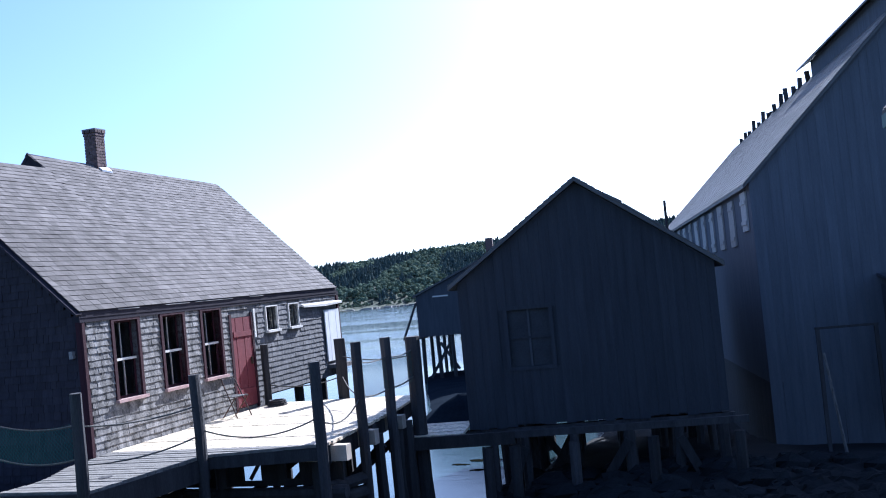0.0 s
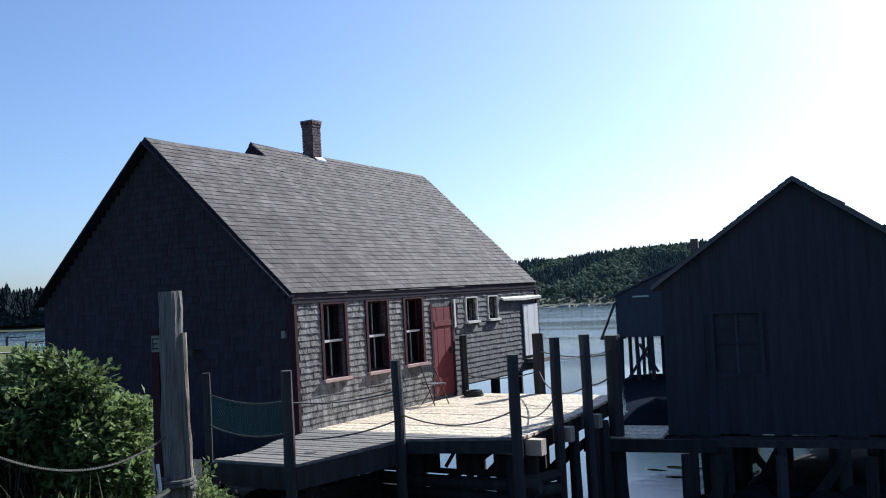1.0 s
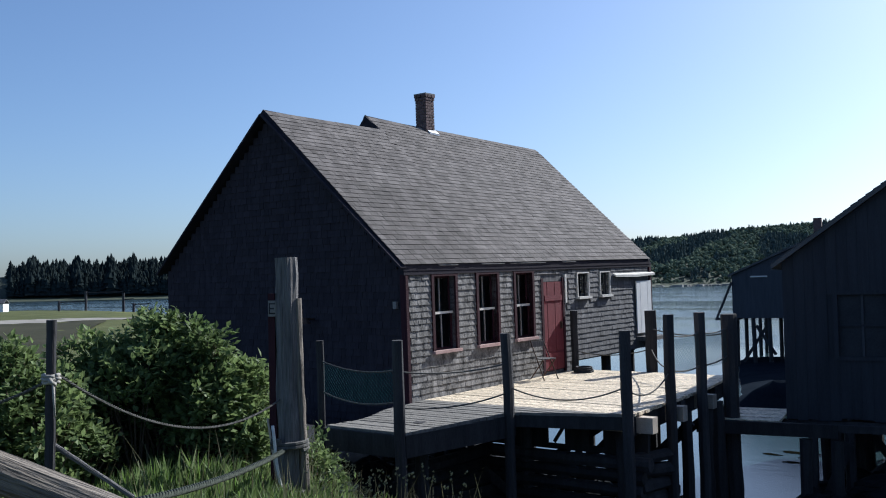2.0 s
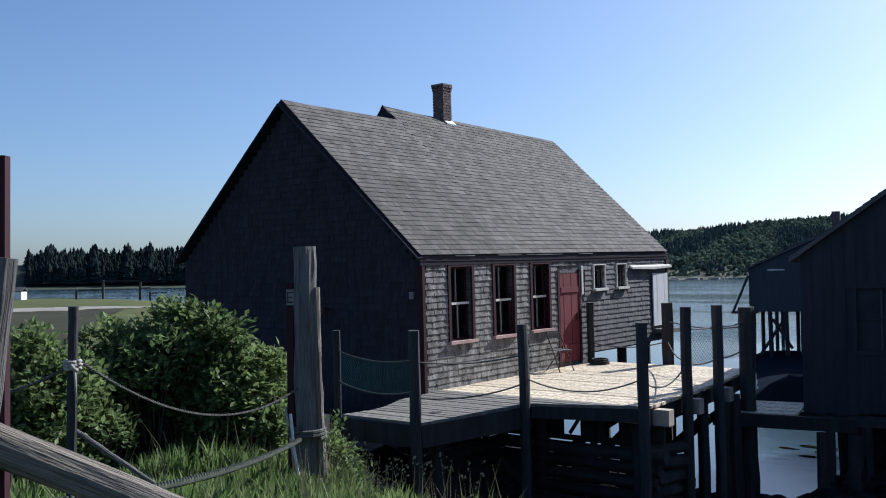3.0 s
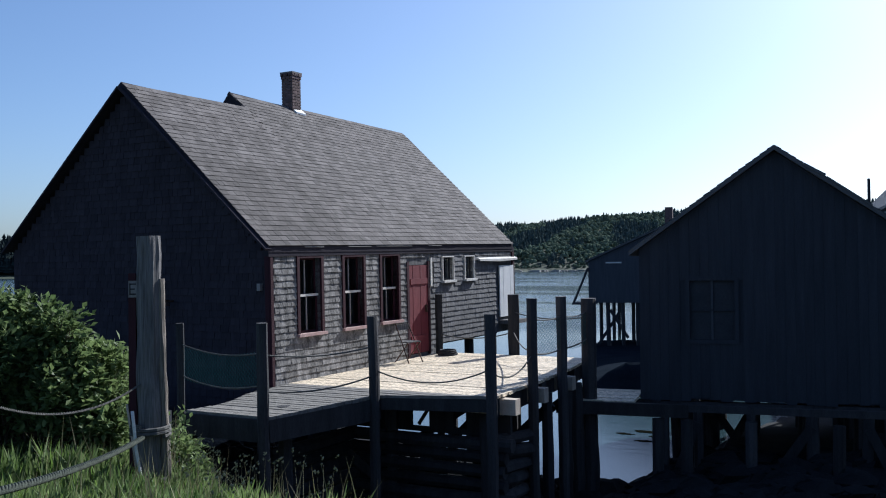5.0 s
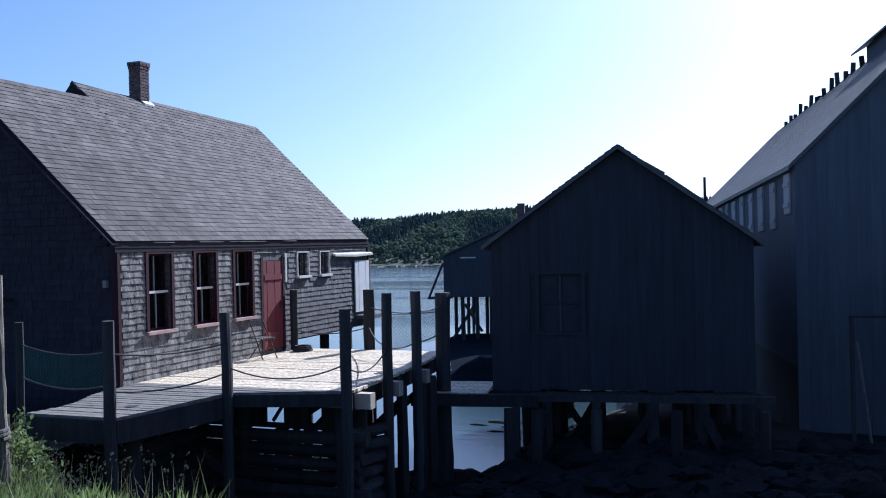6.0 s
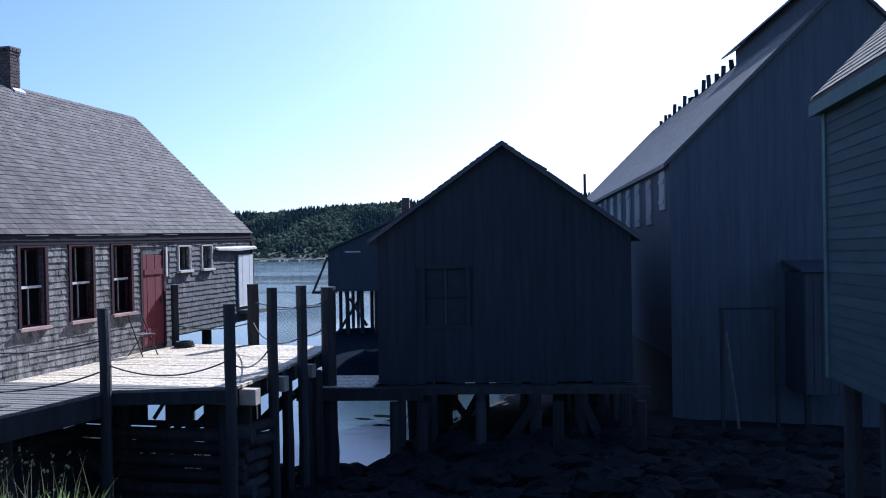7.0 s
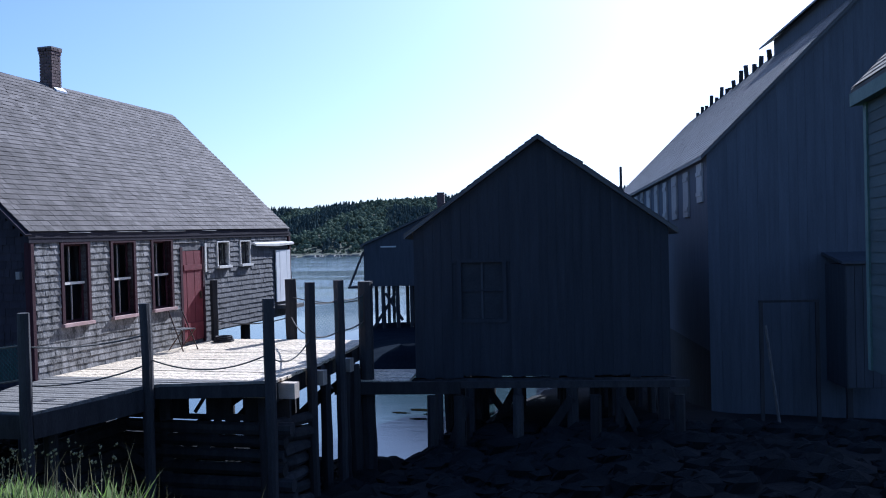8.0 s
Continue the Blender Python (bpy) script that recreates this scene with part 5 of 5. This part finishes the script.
# pale flower heads on the tallest stalks at the bank's edge
r = random.Random(11)
vs, fs = [], []
for _ in range(130):
    x = r.uniform(3.0, 7.2)
    y = float(np.interp(x, EX, EY)) + r.uniform(-0.9, 0.5)
    z = land_height(x, y)
    h = r.uniform(0.35, 0.62)
    tx, ty = x + r.gauss(0, 0.05), y + r.gauss(0, 0.05)
    i0 = len(vs)
    vs += [(x - 0.003, y, z), (x + 0.003, y, z), (tx, ty, z + h)]
    fs.append((i0, i0 + 1, i0 + 2))
    for _ in range(5):
        px, py, pz, q = tx + r.gauss(0, 0.018), ty + r.gauss(0, 0.018), z + h + r.gauss(0, 0.03), r.uniform(0.006, 0.013)
        i0 = len(vs)
        vs += [(px - q, py, pz), (px, py - q, pz + q * 0.6), (px + q, py, pz), (px, py + q, pz + q), (px, py, pz - q)]
        fs += [(i0, i0 + 1, i0 + 4), (i0 + 1, i0 + 2, i0 + 4), (i0 + 2, i0 + 3, i0 + 4), (i0 + 3, i0, i0 + 4), (i0, i0 + 3, i0 + 2, i0 + 1)]
m = bpy.data.meshes.new("flower_stalks")
m.from_pydata(vs, [], fs)
m.materials.append(leafy("pale flower head", (0.14, 0.15, 0.09), (0.32, 0.31, 0.22), 0.3))
tagged(new("flower_stalks", m), "pale weed flowers along the bank's edge", "flowers", kind="stuff")

# ---- pieces of walls and roofs ----
# side wall shingles: those near the front corner one by one, the rest joined
near_meshes = []
for k in range(10):
    bm = bmesh.new()
    w, t = 0.10 + 0.014 * k, 0.020 + 0.003 * (k % 4)
    slab(bm, [(0.006, 0, 0.165), (t + 0.006, 0, 0.0), (t + 0.006, w - 0.002, 0.0), (0.006, w - 0.002, 0.165)], (-0.006, 0, 0))
    near_meshes.append((w, mesh("shingle", bm, SHINGLE)))


def clear_of_openings(ya, yb, za, zb):
    return all(yb < a - 0.07 or ya > b + 0.07 or zb < c - 0.05 or za > d + 0.06 for a, b, c, d in HOLES) and not (zb > 1.5 and 5.5 < yb and ya < 5.6) and not (9.0 < yb and zb > 0.55 and zb < 2.0) and not (yb > 5.75 and za < 0.19)


rest, rest_old, count = bmesh.new(), bmesh.new(), 0
z, row = -0.02, 0
while z < 2.34:
    y = 0.03 + (row % 2) * 0.05
    while y < 9.78:
        w, data = near_meshes[random.randrange(10)]
        whole = True
        for ha, hb, hc, hd in HOLES:
            if z + 0.12 > hc - 0.05 and z < hd + 0.06:      # cut the shingle back to the casing
                if y < ha - 0.08 < y + w and ha - 0.08 - y > 0.02:
                    w, whole = ha - 0.08 - y, False
                elif y < hb + 0.08 and y > ha - 0.08:
                    y = hb + 0.08
        if y > 9.7:
            break
        if clear_of_openings(y, y + w, z, z + 0.12):
            jz = random.uniform(-0.004, 0.004)
            if y < 2.1 and count < 300 and whole:
                piece("shingle", data, house, pose(0, y, z + jz, random.uniform(-0.8, 0.8), 0, 0))
                count += 1
            else:
                t = random.uniform(0.026, 0.035)
                slab(rest if y < 5.5 else rest_old, [(0.006, y, z + 0.165), (t, y, z + jz), (t, y + w - 0.004, z + jz + random.uniform(-0.004, 0.004)), (0.006, y + w - 0.004, z + 0.165)], (-0.005, 0, 0))
        y += w
    z += 0.118
    row += 1
part("wall_shingles", rest, SHINGLE, house, kind="stuff")
part("wall_shingles", rest_old, SHINGLE_OLD, house, kind="stuff")

# roof tabs on the sunlit slope
tab_meshes = []
for k in range(6):
    bm = bmesh.new()
    w = 0.12 + 0.018 * k
    slab(bm, [(0, 0, 0.016), (0, w - 0.006, 0.016), (-0.17, w - 0.006, 0.004), (-0.17, 0, 0.004)], (0, 0, -0.004))
    tab_meshes.append((w, mesh("roof_tab", bm, ROOFING)))
rest, count = bmesh.new(), 0
v, row = 0.0, 0
while v < 5.75:
    xw = 0.08 - v * math.cos(PITCH)
    y0 = -0.13 if xw > -3.5 else 3.40
    f = v / 5.4
    y1 = 9.83 + 1.0 * f
    if xw < -3.95:
        break
    y = y0 - (row % 2) * 0.13
    while y < y1:
        w, data = tab_meshes[random.randrange(6)]
        a, b = max(y, y0), min(y + w, y1)
        yc = (a + b) / 2
        # the ridge sags, and the slope with it
        if yc < 3.46:
            top = 5.81 - 0.14 * (yc + 0.12) / 3.6
            run = 3.72 - 0.10 * (yc + 0.12) / 3.6
        else:
            top = 6.13 - 0.42 * (yc - 3.46) / 7.4
            run = 4.17 - 0.25 * (yc - 3.46) / 7.4
        k = (top - 2.455) / run
        zc = 2.462 + (0.12 - xw) * k
        m = Matrix.Translation((xw + random.uniform(-0.004, 0.004), a, zc + random.uniform(0, 0.002))) @ Matrix.Rotation(math.atan(k), 4, "Y")
        if count < 300 and y < 2.6 and v < 3.2 and b - a > w - 0.01:
            piece("roof_tab", data, house, m)
            count += 1
        elif b - a > 0.02:
            pts = [(0, 0, 0.016), (0, b - a - 0.006, 0.016), (-0.17, b - a - 0.006, 0.004), (-0.17, 0, 0.004)]
            slab(rest, [m @ Vector(p) for p in pts], m.to_3x3() @ Vector((0, 0, -0.004)))
        y += w
    v += 0.142
    row += 1
part("roof_covering", rest, ROOFING, house, kind="stuff")

# chimney bricks, corbelled at the top
brick_meshes = {}
for nm, (lx, ly) in {"long": (0.124, 0.1), "end": (0.062, 0.1)}.items():
    bm = bmesh.new()
    box(bm, -lx / 2, lx / 2, -0.045, 0.0, -0.031, 0.031)
    brick_meshes[nm] = mesh("brick", bm, BRICK)
for c in range(19):
    z = 5.50 + c * 0.074
    grow = 0.014 * max(0, c - 16)
    half = CHW + grow
    for side in range(4):
        ang = side * 90
        row = [-0.103, 0.03, 0.128] if c % 2 else [-0.128, -0.03, 0.103]
        for i, off in enumerate(row):
            nm = "end" if (c % 2 and i == 2) or (not c % 2 and i == 0) else "long"
            m = pose(CHX, CHY, z, 0, 0, ang) @ pose(off * (half / CHW), -half + 0.045 - 0.045 + random.uniform(-0.003, 0.003), 0)
            piece("brick", brick_meshes[nm], chim, m @ pose(0, 0.04, 0))
bm = bmesh.new()
box(bm, CHX - 0.195, CHX + 0.195, CHY - 0.195, CHY + 0.195, 6.866, 6.90)
part("chimney_cap", bm, MORTAR, chim)
